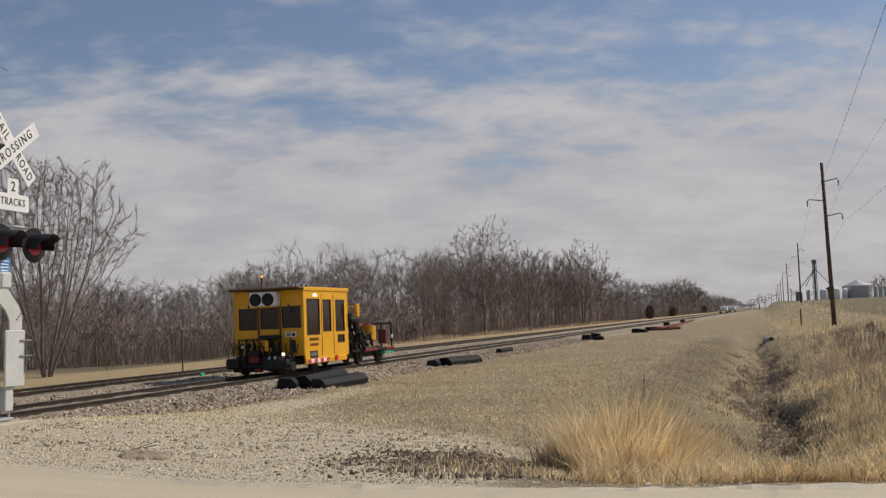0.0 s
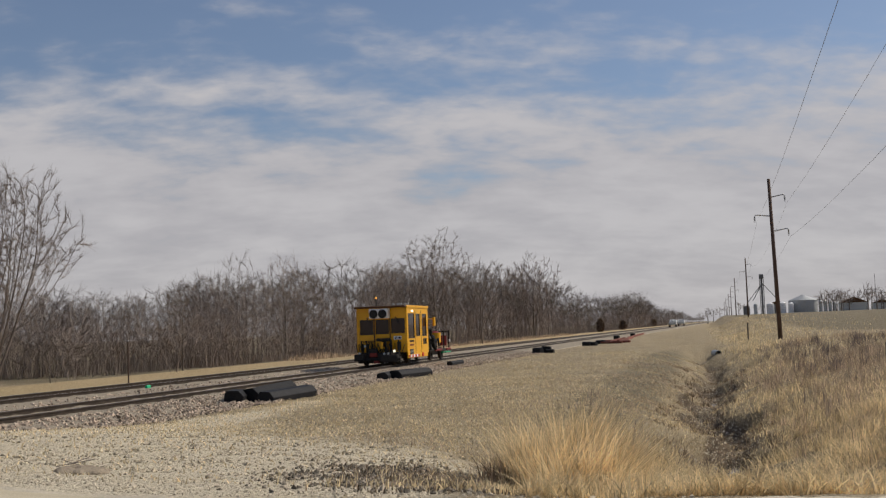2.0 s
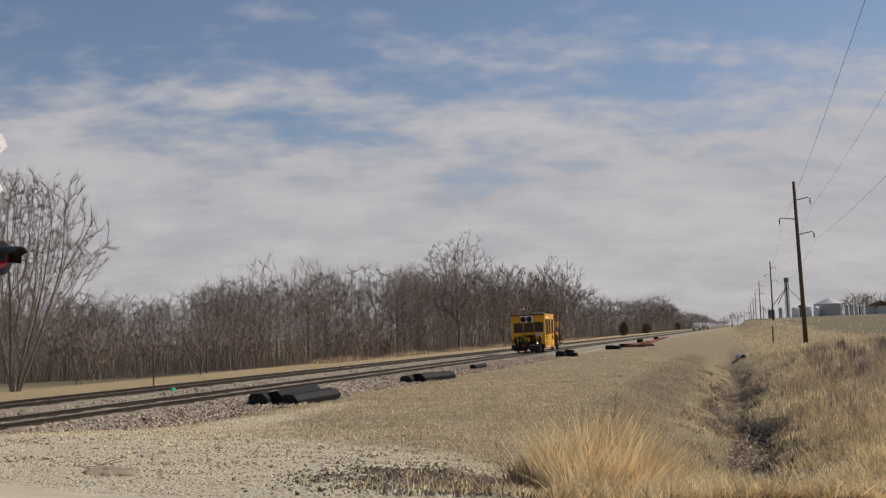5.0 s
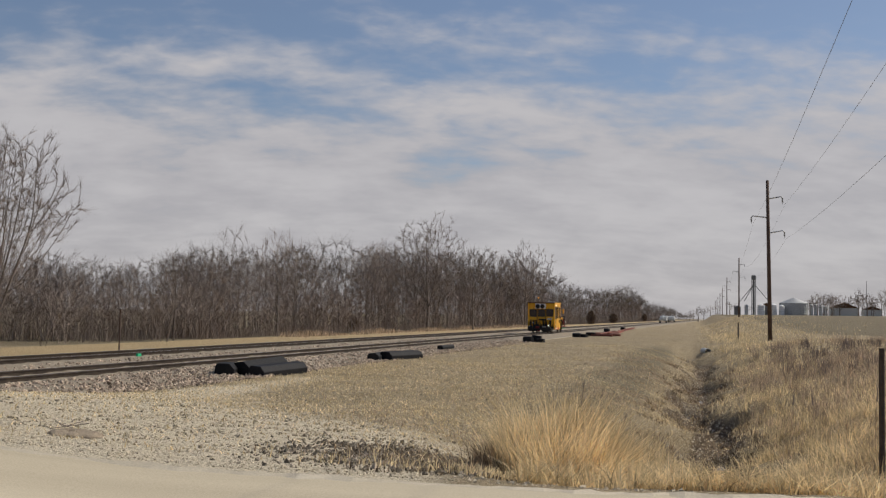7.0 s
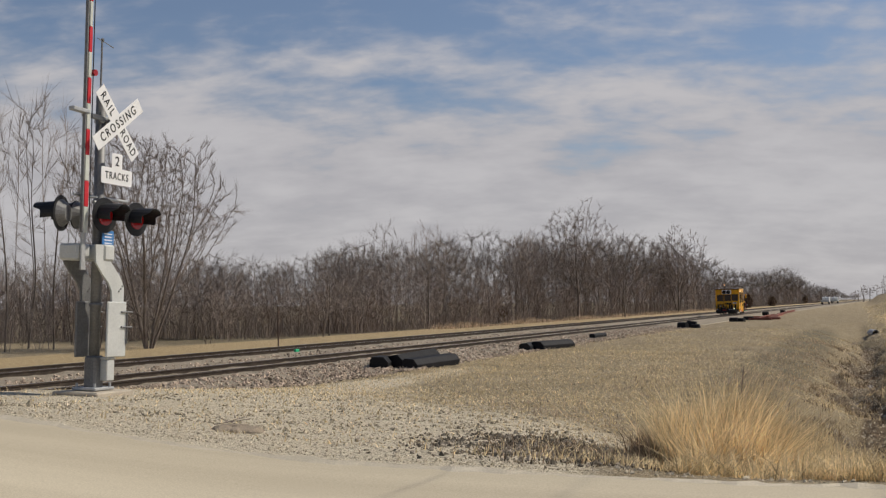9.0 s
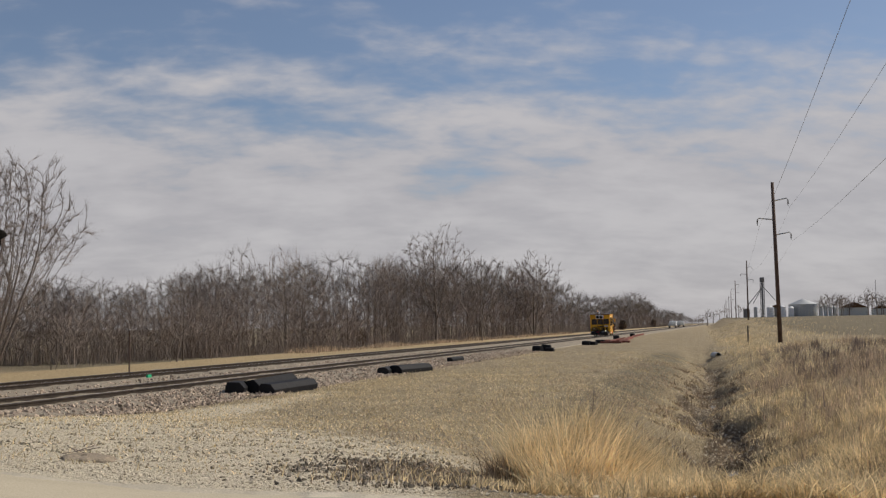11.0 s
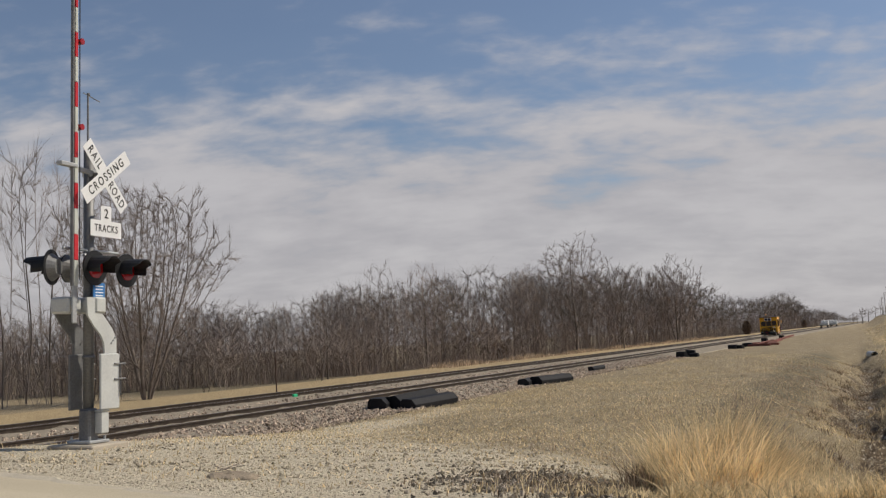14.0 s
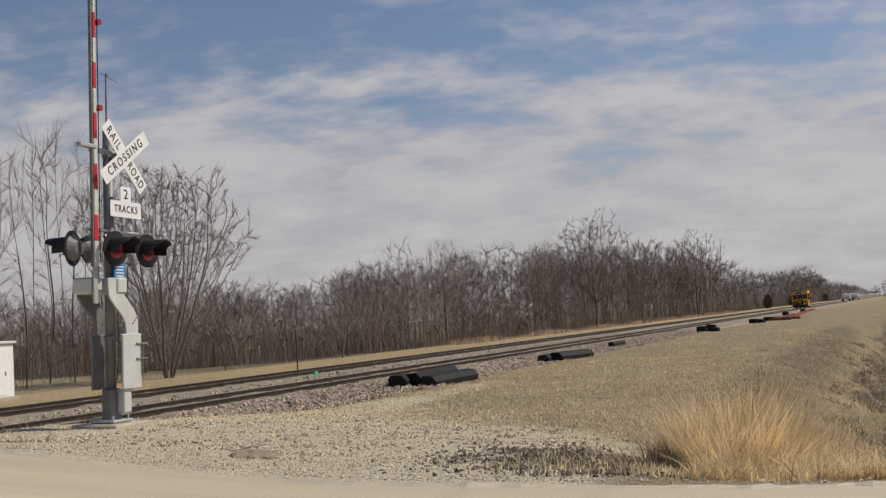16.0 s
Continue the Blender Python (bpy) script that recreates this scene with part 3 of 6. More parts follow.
# ---- bare trees ----
class Wood:
    """Gathers tapered limbs as tubes."""

    def __init__(self, seed):
        self.r, self.v, self.f, self.tv, self.tf = random.Random(seed), [], [], [], []

    def tube(self, pts, radii, sides, twig):
        v, f = (self.tv, self.tf) if twig else (self.v, self.f)
        b = len(v)
        for i, p in enumerate(pts):
            d = (pts[min(i + 1, len(pts) - 1)] - pts[max(i - 1, 0)]).normalized()
            u = d.orthogonal().normalized()
            w = d.cross(u)
            for k in range(sides):
                a = 6.2832 * k / sides
                v.append(tuple(p + (u * math.cos(a) + w * math.sin(a)) * radii[i]))
        if len(pts) == 2 and twig:
            # a twig's end comes to a point
            del v[b + sides + 1:]
            v[b + sides] = tuple(pts[1])
            f += [(b + k, b + (k + 1) % sides, b + sides) for k in range(sides)]
            return
        for i in range(len(pts) - 1):
            for k in range(sides):
                k2 = (k + 1) % sides
                f.append((b + i * sides + k, b + i * sides + k2, b + (i + 1) * sides + k2, b + (i + 1) * sides + k))


def grow(seed, spec):
    """Limbs that reach for points strewn through the crown: node places, parents and radii."""
    g = np.random.default_rng(seed)
    h, wide, clear, step = spec["height"], spec["width"], spec["clear"], spec["step"]
    d = g.normal(0, 1, (spec["points"], 3))
    d /= np.linalg.norm(d, axis=1)[:, None]
    lobes = 1 + spec["lobe"] * np.sin(d[:, 0] * 4 + seed) * np.sin(d[:, 1] * 5 + seed * 2) + 0.5 * spec["lobe"] * np.sin(d[:, 2] * 7 + d[:, 0] * 6)
    q = d * (g.random(spec["points"]) ** 0.36 * lobes)[:, None]
    aim = np.stack([q[:, 0] * wide / 2, q[:, 1] * wide / 2, clear + (h - clear) * (0.5 + 0.5 * q[:, 2])], 1)
    # narrower towards the foot of the crown
    neck = 0.45 + 0.55 * np.clip((aim[:, 2] - clear) / (h - clear) / 0.5, 0, 1)
    aim[:, :2] *= neck[:, None]
    pos, par = [], []
    for k in range(spec["stems"]):
        a = 6.2832 * k / spec["stems"] + g.uniform(-0.6, 0.6)
        lean = spec["lean"] * g.uniform(0.3, 1.0) if spec["stems"] > 1 else g.uniform(0, 0.05)
        p = np.array([math.cos(a), math.sin(a), 0]) * (0.16 if spec["stems"] > 1 else 0) + np.array([0, 0, -0.15])
        way = np.array([math.cos(a) * lean, math.sin(a) * lean, 1.0])
        last = -1
        for i in range(max(int(clear * g.uniform(0.8, 1.25) / step), 2)):
            pos.append(p.copy())
            par.append(last)
            last = len(pos) - 1
            way = way + g.normal(0, 0.05, 3)
            p = p + way / np.linalg.norm(way) * step
    P = np.array(pos)
    dist = np.linalg.norm(aim[:, None] - P[None], axis=2)
    near, best = dist.argmin(1), dist.min(1)
    idle = np.zeros(len(aim))
    for turn in range(90):
        if len(aim) == 0:
            break
        v = aim - P[near]
        v /= np.maximum(np.linalg.norm(v, axis=1), 1e-6)[:, None]
        ids, inv = np.unique(near, return_inverse=True)
        way = np.zeros((len(ids), 3))
        np.add.at(way, inv, v)
        way /= np.maximum(np.linalg.norm(way, axis=1), 1e-6)[:, None]
        way += g.normal(0, 0.04, way.shape) + np.array([0, 0, spec["lift"]])
        way /= np.linalg.norm(way, axis=1)[:, None]
        fresh = P[ids] + way * step
        base = len(P)
        P = np.concatenate([P, fresh])
        par += ids.tolist()
        dn = np.linalg.norm(aim[:, None] - fresh[None], axis=2)
        k, m = dn.argmin(1), dn.min(1)
        closer = m < best
        # a point that no limb comes nearer to is given up
        idle = np.where(m < best - 0.1 * step, 0, idle + 1)
        near, best = np.where(closer, base + k, near), np.where(closer, m, best)
        keep = (best > step * 1.2) & ((idle < 2) | (best > 6 * step) & (idle < 12))
        aim, near, best, idle = aim[keep], near[keep], best[keep], idle[keep]
    n = len(P)
    kids = [[] for _ in range(n)]
    for i, p in enumerate(par):
        if p >= 0:
            kids[p].append(i)
    rad = np.zeros(n)
    for i in range(n - 1, -1, -1):
        rad[i] = sum(rad[c] ** 2.2 for c in kids[i]) ** (1 / 2.2) if kids[i] else spec["thin"]
    # limbs run smoothly through their nodes
    up = np.array([p if p >= 0 else i for i, p in enumerate(par)])
    on = np.array([max(k, key=lambda c: rad[c]) if k else i for i, k in enumerate(kids)])
    free = (up != np.arange(n)) & (on != np.arange(n))
    for turn in range(6):
        P = np.where(free[:, None], 0.4 * P + 0.3 * P[up] + 0.3 * P[on], P)
    return P, par, kids, rad, g


def tree(seed, stems, height, spec):
    """A bare tree standing at the origin: a trunk and a crown of branches."""
    w = Wood(seed)
    sp = dict(spec, stems=stems, height=height, width=height * spec["spread"], clear=height * spec["foot"], step=height * spec["reach"])
    P, par, kids, rad, g = grow(seed, sp)
    pts = [Vector(p) for p in P]
    thin = sp["thin"]
    starts = [(i, -1) for i, p in enumerate(par) if p < 0]
    while starts:
        i, root = starts.pop()
        chain = [root, i] if root >= 0 else [i]
        while kids[i]:
            order = sorted(kids[i], key=lambda c: -rad[c])
            starts += [(c, i) for c in order[1:]]
            i = order[0]
            chain.append(i)
        r = [rad[c] for c in chain]
        if root >= 0:
            r[0] = r[1]
        # thick part as wood, thin part as twigs
        cut = next((k for k, v in enumerate(r) if v < thin * 3.2), len(r))
        if cut >= 2:
            w.tube([pts[c] for c in chain[:cut + 1]], r[:cut + 1], 6 if r[0] > thin * 7 else 4, False)
        tail = chain[max(cut - 1, 0):] if cut >= 2 else chain
        if len(tail) >= 2:
            rr = r[len(chain) - len(tail):]
            w.tube([pts[c] for c in tail], [v * 0.75 for v in rr[:-1]] + [rr[-1] * 0.3], 3, True)
    # fine shoots on all the thin wood, bent upwards
    for i in range(len(P)):
        if par[i] < 0 or rad[i] > thin * sp["bare"]:
            continue
        along = P[i] - P[par[i]]
        along = along / max(np.linalg.norm(along), 1e-6)
        # a fan of twigs at each tip, a few along the rest
        tip = not kids[i]
        for k in range(sp["shoots"] + 3 if tip else max(sp["shoots"] - 4, 1)):
            way = along + g.normal(0, 0.38 if tip else 0.26, 3) + np.array([0, 0, 0.30])
            way /= np.linalg.norm(way)
            foot = P[i] - along * sp["step"] * g.random() * (1.6 if tip else 1.0)
            end = foot + way * sp["step"] * g.uniform(1.4, 3.6)
            w.tube([Vector(foot), Vector(end)], [thin * 0.9, thin * 0.9], 3, True)
    return w


def tree_thing(seed, stems, height, spec, label, m, group="bare trees by the track"):
    w = tree(seed, stems, height, spec)
    t = thing("bare_tree", m, label, "tree", group)
    from_arrays("trunk", w.v, w.f, M_BARK, t, True)
    from_arrays("crown", w.tv, w.tf, M_TWIG, t)
    return t


OPEN = dict(points=520, spread=0.58, foot=0.20, reach=0.036, lobe=0.16, lift=0.20, lean=0.3, thin=0.013, bare=2.6, shoots=4)
TALL = dict(OPEN, spread=0.38, foot=0.18, lift=0.28)
ROUND = dict(OPEN, spread=0.72, foot=0.17, lift=0.10, points=900, reach=0.030, lobe=0.22)
SLIM = dict(OPEN, spread=0.22, foot=0.30, lift=0.26, points=300, lean=0.10, thin=0.012)
BUSH = dict(OPEN, spread=0.95, foot=0.10, reach=0.075, points=110, lift=0.22, lean=0.6, thin=0.010, shoots=3)


def on_ground(az, d, rz=0.0, s=1.0):
    x, y = -math.sin(radians(az)) * d, math.cos(radians(az)) * d
    return pose(x, y, float(ground_z(x, y)), 0, 0, rz) @ Matrix.Diagonal((s, s, s, 1))


def at(x, y, dz=0.0, rz=0.0):
    return pose(x, y, float(ground_z(x, y)) + dz, 0, 0, rz)


SKYLINE = ([0.3, 1.0, 2.2, 3.2, 4.9, 6.4, 7.8, 8.6, 11.0, 12.3, 17.3, 19.1, 22.5, 24.6, 26.7, 29.5, 32.0, 36, 41, 48],
           [0.2, 0.6, 0.8, 1.7, 1.4, 1.7, 2.6, 3.4, 3.4, 3.4, 3.6, 3.8, 3.6, 3.5, 3.2, 2.5, 2.6, 2.8, 2.9, 2.9])


def wood_height(x, y, rng):
    az, d = math.degrees(math.atan2(-x, y)), math.hypot(x, y)
    top = np.interp(az, *SKYLINE)
    return max((d * math.tan(radians(top)) + 2.3) * (rng.uniform(0.80, 1.04) if rng.random() < 0.72 else rng.uniform(0.5, 0.75)), 3.5)


def woods():
    rng = random.Random(21)
    kinds = [(31, 1, TALL), (32, 2, TALL), (33, 1, OPEN), (34, 1, dict(TALL, spread=0.45)), (35, 3, dict(TALL, spread=0.48)), (36, 1, dict(OPEN, spread=0.62)), (37, 2, OPEN)]
    protos = [tree_thing(seed, stems, 10.0, dict(spec, thin=0.0105, shoots=6), "leafless grey-brown tree in the wood beside the track", pose(-300, -300, 0))
              for seed, stems, spec in kinds]
    spots = []
    y = 75.0
    while y < 235:
        spots.append((-37.0 + float(shift(y)) - rng.uniform(0, 5), y + rng.uniform(-2, 2)))
        y += 2.4 + (y - 75) * 0.014
    for i in range(46):
        az, d = 26.0 + i * 0.5 + rng.uniform(-0.3, 0.3), rng.uniform(74, 100)
        spots.append((-math.sin(radians(az)) * d, math.cos(radians(az)) * d))
    for i, (x, y) in enumerate(spots):
        k = i if i < len(protos) else rng.randrange(len(protos))
        s = wood_height(x, y, rng) / 10.0
        m = at(x, y, -0.1, rng.uniform(0, 360))
        t = protos[k] if i < len(protos) else copy_thing(protos[k], m)
        t.matrix_basis = m @ Matrix.Diagonal((s * rng.uniform(0.9, 1.15), s * rng.uniform(0.9, 1.15), s, 1))
    # the wood further on, one mass
    light = [tree(81 + k, 1 + k % 2, 10.0, dict(OPEN, points=200, reach=0.055, spread=0.55, thin=0.013, shoots=5)) for k in range(4)]
    thin = [tree(86 + k, 1, 10.0, dict(OPEN, points=90, reach=0.07, spread=0.62, thin=0.020, shoots=5)) for k in range(3)]
    V, F, base = [], [], 0
    rear = []
    y = 78.0
    while y < 1900:
        for row in range(2):
            rear.append(((-36.5 if y > 225 else -43) + float(shift(y)) - row * rng.uniform(5, 9) - rng.uniform(0, 4), y + rng.uniform(-4, 4)))
        y += (3.4 + (y - 78) * 0.012) if y < 225 else 5 + (y - 225) * 0.02
    for i in range(50):
        az, d = 25.0 + i * 0.48 + rng.uniform(-0.3, 0.3), rng.uniform(96, 128)
        rear.append((-math.sin(radians(az)) * d, math.cos(radians(az)) * d))
    for x, yy in rear:
        w = light[rng.randrange(4)] if yy < 170 else thin[rng.randrange(3)]
        v = np.array(w.v + w.tv)
        f = w.f + [tuple(i + len(w.v) for i in q) for q in w.tf]
        s, a = wood_height(x, yy, rng) / 10.0, rng.uniform(0, 6.28)
        c, sn = math.cos(a) * s * 1.25, math.sin(a) * s * 1.25
        p = np.stack([x + v[:, 0] * c - v[:, 1] * sn, yy + v[:, 0] * sn + v[:, 1] * c, float(ground_z(x, yy)) + v[:, 2] * s], 1)
        V += p.tolist()
        F += [tuple(i + base for i in q) for q in f]
        base += len(v)
    tagged(from_arrays("far_wood", V, F, M_TWIG), "leafless brown wood running on along the track", "wood", kind="stuff")


woods()


def tree_features():
    # big round tree standing over the wood, and its lower neighbours
    tree_thing(41, 2, 14.6, dict(ROUND, points=2000, reach=0.022, spread=0.72, thin=0.0115, shoots=6, lean=0.30, foot=0.22), "tall rounded leafless tree rising above the wood", on_ground(14.2, 138, 20))
    tree_thing(42, 2, 11.8, dict(OPEN, points=800, thin=0.012, shoots=6, lean=0.4), "spreading leafless tree at the edge of the wood", on_ground(11.6, 150, 70))
    tree_thing(43, 3, 15.4, dict(ROUND, points=1400, reach=0.025, spread=0.64, thin=0.014, shoots=6, lean=0.35), "tall many-stemmed leafless tree at the wood's edge", on_ground(8.8, 200, 40))
    tree_thing(44, 2, 10.0, dict(TALL, thin=0.012), "narrow tall leafless tree in the wood", on_ground(24.7, 100, 10))
    tree_thing(45, 2, 10.2, dict(OPEN, thin=0.012), "leafless tree with fine upright twigs", on_ground(22.3, 104, 120))
    # wide tree beyond the tracks, behind the crossing gate
    tree_thing(46, 8, 11.6, dict(OPEN, points=4200, reach=0.019, spread=0.74, foot=0.13, lean=0.5, lift=0.14, thin=0.0080, lobe=0.2, bare=2.8, shoots=6), "wide many-stemmed leafless tree beyond the tracks", on_ground(37.2, 58, 200), "")
    tree_thing(47, 3, 12.6, dict(TALL, points=900, reach=0.028, thin=0.0075, shoots=5), "leafless tree with upright stems beyond the tracks", on_ground(39.8, 61, 60), "")
    slim = tree_thing(48, 3, 14.0, SLIM, "slender upright leafless saplings beyond the tracks", on_ground(42.0, 60, 0), "slender saplings")
    for az, d, h, rz in ((43.2, 62, 1.04, 80), (44.1, 58, 0.92, 170), (45.2, 63, 1.0, 260), (46.3, 60, 0.95, 30), (40.9, 66, 0.85, 300), (47.6, 62, 1.0, 210)):
        copy_thing(slim, on_ground(az, d, rz)).scale = (h, h, h)


tree_features()


def stems(name, pts, heights, mat, label, seed, width, lean, category="brush", aim=None):
    """Thin upright blades, bent at mid height."""
    rng = np.random.default_rng(seed)
    n = len(pts)
    a = rng.uniform(0, np.pi, n)
    u = np.stack([np.cos(a), np.sin(a), np.zeros(n)], 1) * (width * rng.uniform(0.6, 1.4, n))[:, None]
    b = rng.uniform(0, 2 * np.pi, n)
    l = np.abs(rng.normal(0, lean, n)) * heights
    off = np.stack([np.cos(b) * l, np.sin(b) * l, np.zeros(n)], 1)
    if aim is not None:
        off[:, :2] += np.asarray(aim) * np.asarray(heights)[:, None]
    up = np.stack([np.zeros(n), np.zeros(n), heights], 1)
    p = np.asarray(pts)
    v = np.stack([p - u, p + u, p + up * 0.55 + off * 0.35 + u * 0.7, p + up * 0.55 + off * 0.35 - u * 0.7, p + up + off], 1).reshape(-1, 3)
    k = np.arange(n) * 5
    f4 = np.stack([k, k + 1, k + 2, k + 3], 1).tolist()
    f3 = np.stack([k + 3, k + 2, k + 4], 1).tolist()
    ob = from_arrays(name, v.tolist(), f4 + f3, mat)
    return tagged(ob, label, category, kind="stuff")


def brush():
    """Leafless undergrowth: many-stemmed bushes with thin shoots between them."""
    rng = np.random.default_rng(51)
    n = 22000
    y = 72 + rng.random(n) ** 1.6 * 600
    x = -35.6 + shift(y) - rng.exponential(3.0, n) - rng.uniform(0, 1.5, n)
    az = rng.uniform(25, 49, 4000)
    d = np.maximum(71, 36.5 / np.sin(np.radians(az))) + rng.exponential(9, 4000)
    x = np.concatenate([x, -np.sin(np.radians(az)) * d])
    y = np.concatenate([y, np.cos(np.radians(az)) * d])
    h = np.random.default_rng(5).gamma(2.2, 0.85, len(x)) * (0.75 + 0.4 * np.sin(x * 0.35 + y * 0.21) * np.sin(y * 0.09))
    stems("brush", np.stack([x, y, ground_z(x, y) - 0.05], 1), np.clip(h * 0.75, 0.3, 2.0), M_BRUSH, "dense brown leafless undergrowth along the wood", 52, 0.014, 0.55)
    kinds = [tree(91 + k, 5, 1.0, dict(BUSH, points=70, spread=0.85, thin=0.0044, shoots=5, bare=5.0)) for k in range(4)]
    kinds += [tree(96 + k, 4, 1.0, dict(BUSH, points=34, reach=0.10, spread=0.85, thin=0.0055, shoots=4, bare=5.0)) for k in range(3)]
    pick = random.Random(53)
    spots = []
    y = 73.0
    while y < 900:
        for row in range(3):
            spots.append((-36.6 + float(shift(y)) - row * 2.8 - pick.uniform(0, 2.4), y + pick.uniform(-1.5, 1.5)))
        y += 1.9 + (y - 73) * 0.014
    for i in range(120):
        a = radians(25 + i * 0.2 + pick.uniform(-0.2, 0.2))
        d = max(72, 37 / math.sin(a)) + pick.expovariate(1 / 7)
        spots.append((-math.sin(a) * d, math.cos(a) * d))
    V, F, base = [], [], 0
    for x, y in spots:
        w = kinds[pick.randrange(4)] if y < 150 else kinds[4 + pick.randrange(3)]
        v = np.array(w.v + w.tv)
        f = w.f + [tuple(i + len(w.v) for i in q) for q in w.tf]
        s, a, wide = wood_height(x, y, pick) * pick.uniform(0.34, 0.66), pick.uniform(0, 6.28), pick.uniform(0.7, 1.05)
        c, sn = math.cos(a) * s * wide, math.sin(a) * s * wide
        p = np.stack([x + v[:, 0] * c - v[:, 1] * sn, y + v[:, 0] * sn + v[:, 1] * c, float(ground_z(x, y)) + v[:, 2] * s], 1)
        V += p.tolist()
        F += [tuple(i + base for i in q) for q in f]
        base += len(v)
    tagged(from_arrays("undergrowth", V, F, M_BRUSH), "tangled brown leafless bushes under the wood's edge", "brush", kind="stuff")


brush()


def bank_stones():
    rng = np.random.default_rng(24)
    n = 26000
    x = rng.uniform(-12.2, -0.8, n)
    y = 10 + rng.random(n) ** 1.6 * 34
    keep = (y > road_edge(x) + 0.6) & ((np.abs(x + 2.75) > 1.0) | (y - road_edge(x) > 3.4)) & (x > -10.2 + rng.normal(0, 0.4, n)) & (rng.random(n) < 0.35 + 0.65 * (np.sin(x * 0.9 + np.sin(y * 0.5)) * np.sin(y * 0.4 - x * 0.3) > -0.2))
    x, y = x[keep], y[keep]
    s = np.abs(rng.normal(0, 1, len(x)))
    scatter_stones("bank_stones", np.stack([x, y, ground_z(x, y) - 0.002], 1), 0.010 + 0.012 * s, M_BITS, "scattered grey and tan stones in the turf", 25)


# ---- crossing signal ----
def letters(parent, text, size, m, mat=None, squeeze=1.0, gap=1.0, name="lettering"):
    cu = bpy.data.curves.new(name, "FONT")
    cu.body, cu.size, cu.align_x, cu.align_y, cu.extrude, cu.offset = text, size, "CENTER", "CENTER", 0.0015, size * 0.006
    cu.space_character = gap
    cu.materials.append(mat or M_LETTER)
    tmp = new(name, cu)
    me = bpy.data.meshes.new_from_object(tmp.evaluated_get(bpy.context.evaluated_depsgraph_get()))
    bpy.data.objects.remove(tmp)
    me.materials.clear()
    me.materials.append(mat or M_LETTER)
    ob = new(name, me)
    ob.parent = parent
    ob.matrix_basis = m @ Matrix.Diagonal((squeeze, 1, 1, 1))
    return ob


# a sign face: its right is +y, its up is +z, it looks along +x
FACE = Matrix(((0, 0, 1, 0), (1, 0, 0, 0), (0, 1, 0, 0), (0, 0, 0, 1)))


def crossing_signal():
    t = thing("crossing_signal", at(-10.32, 12.3) @ pose(0, 0, 0, -0.8, 1.0, 0), "grey crossing signal mast with a raised red and white gate arm", "crossing signal")
    bm = bmesh.new()
    rod(bm, (0, 0, 0.55), (0, 0, 4.35), 0.076, n=18)
    for z in (1.28, 1.95, 2.62):
        rod(bm, (0, 0, z), (0, 0, z + 0.05), 0.092, n=18)
    part("mast", bm, M_MASTGREY, t, smooth=True)
    bm = bmesh.new()
    box(bm, (0, 0, 0.32), (0.21, 0.21, 0.50), 0.03)
    part("mast_base", bm, M_MASTGREY, t, "ribbed grey cast base")
    bm = bmesh.new()
    box(bm, (0, 0, 0.10), (0.42, 0.42, 0.04), 0.008)
    for sx in (-0.16, 0.16):
        for sy in (-0.16, 0.16):
            rod(bm, (sx, sy, 0.08), (sx, sy, 0.18), 0.018, n=8)
    part("base_plate", bm, M_GALV, t)
    bm = bmesh.new()
    box(bm, (0, 0, 0.0), (0.80, 0.80, 0.14), 0.02)
    part("foundation", bm, M_CONC, t, "pale concrete footing")
    bm = bmesh.new()
    box(bm, (0.12, 0.10, 0.36), (0.20, 0.17, 0.30), 0.012)
    box(bm, (0.12, 0.10, 0.53), (0.22, 0.19, 0.03), 0.008)
    part("junction_box", bm, M_GREYPAINT, t, "pale grey junction box")
    # gate mechanism: curved side arms that carry the counterweights
    curve = [(-0.32, 2.16), (-0.06, 2.16), (-0.03, 1.97), (0.10, 1.84), (0.24, 1.70), (0.32, 1.56), (0.32, 1.34), (0.06, 1.34), (0.05, 1.50), (-0.02, 1.62), (-0.16, 1.74), (-0.30, 1.90)]
    to_yz = Matrix(((0, 1, 0, 0), (1, 0, 0, 0), (0, 0, 1, 0), (0, 0, 0, 1)))
    for x, y, mat, tone in ((0.21, 0.02, M_GREYPAINT, "large pale grey counterweight plate"), (-0.21, -0.14, M_MASTGREY, "dark grey counterweight plate")):
        bm = bmesh.new()
        prism(bm, curve, 0.03, Matrix.Translation((x, y, 0)) @ to_yz)
        arm = part("counterweight_arm", bm, mat, t, "curved steel side arm")
        bm = bmesh.new()
        for z in (1.50, 1.58, 1.54):
            rod(bm, (x + 0.01, y + 0.20 + (z - 1.5), z), (x + 0.025, y + 0.20 + (z - 1.5), z), 0.014, n=6)
        part("bolt", bm, M_MASTGREY, arm)
        bm = bmesh.new()
        box(bm, (x + 0.035, y + 0.14, 0.95), (0.035, 0.42, 0.80), 0.012)
        plate = part("counterweight", bm, mat, t, tone)
        for z in (1.20, 0.98):
            bm = bmesh.new()
            rod(bm, (x + 0.065, y + 0.22, z), (x + 0.065, y + 0.46, z), 0.013, n=8)
            part("tie_bolt", bm, M_MASTGREY, plate)
        bm = bmesh.new()
        rod(bm, (x + 0.07, y + 0.34, 1.22), (x + 0.07, y + 0.34, 0.74), 0.009, n=8)
        part("rod", bm, M_MASTGREY, plate)
    bm = bmesh.new()
    box(bm, (0.05, -0.02, 2.05), (0.40, 0.24, 0.24), 0.03)
    part("gate_mechanism", bm, M_GREYPAINT, t, "grey gate motor housing")
    bm = bmesh.new()
    box(bm, (-0.10, -0.36, 2.05), (0.34, 0.28, 0.24), 0.03)
    part("pivot_bracket", bm, M_GREYPAINT, t)
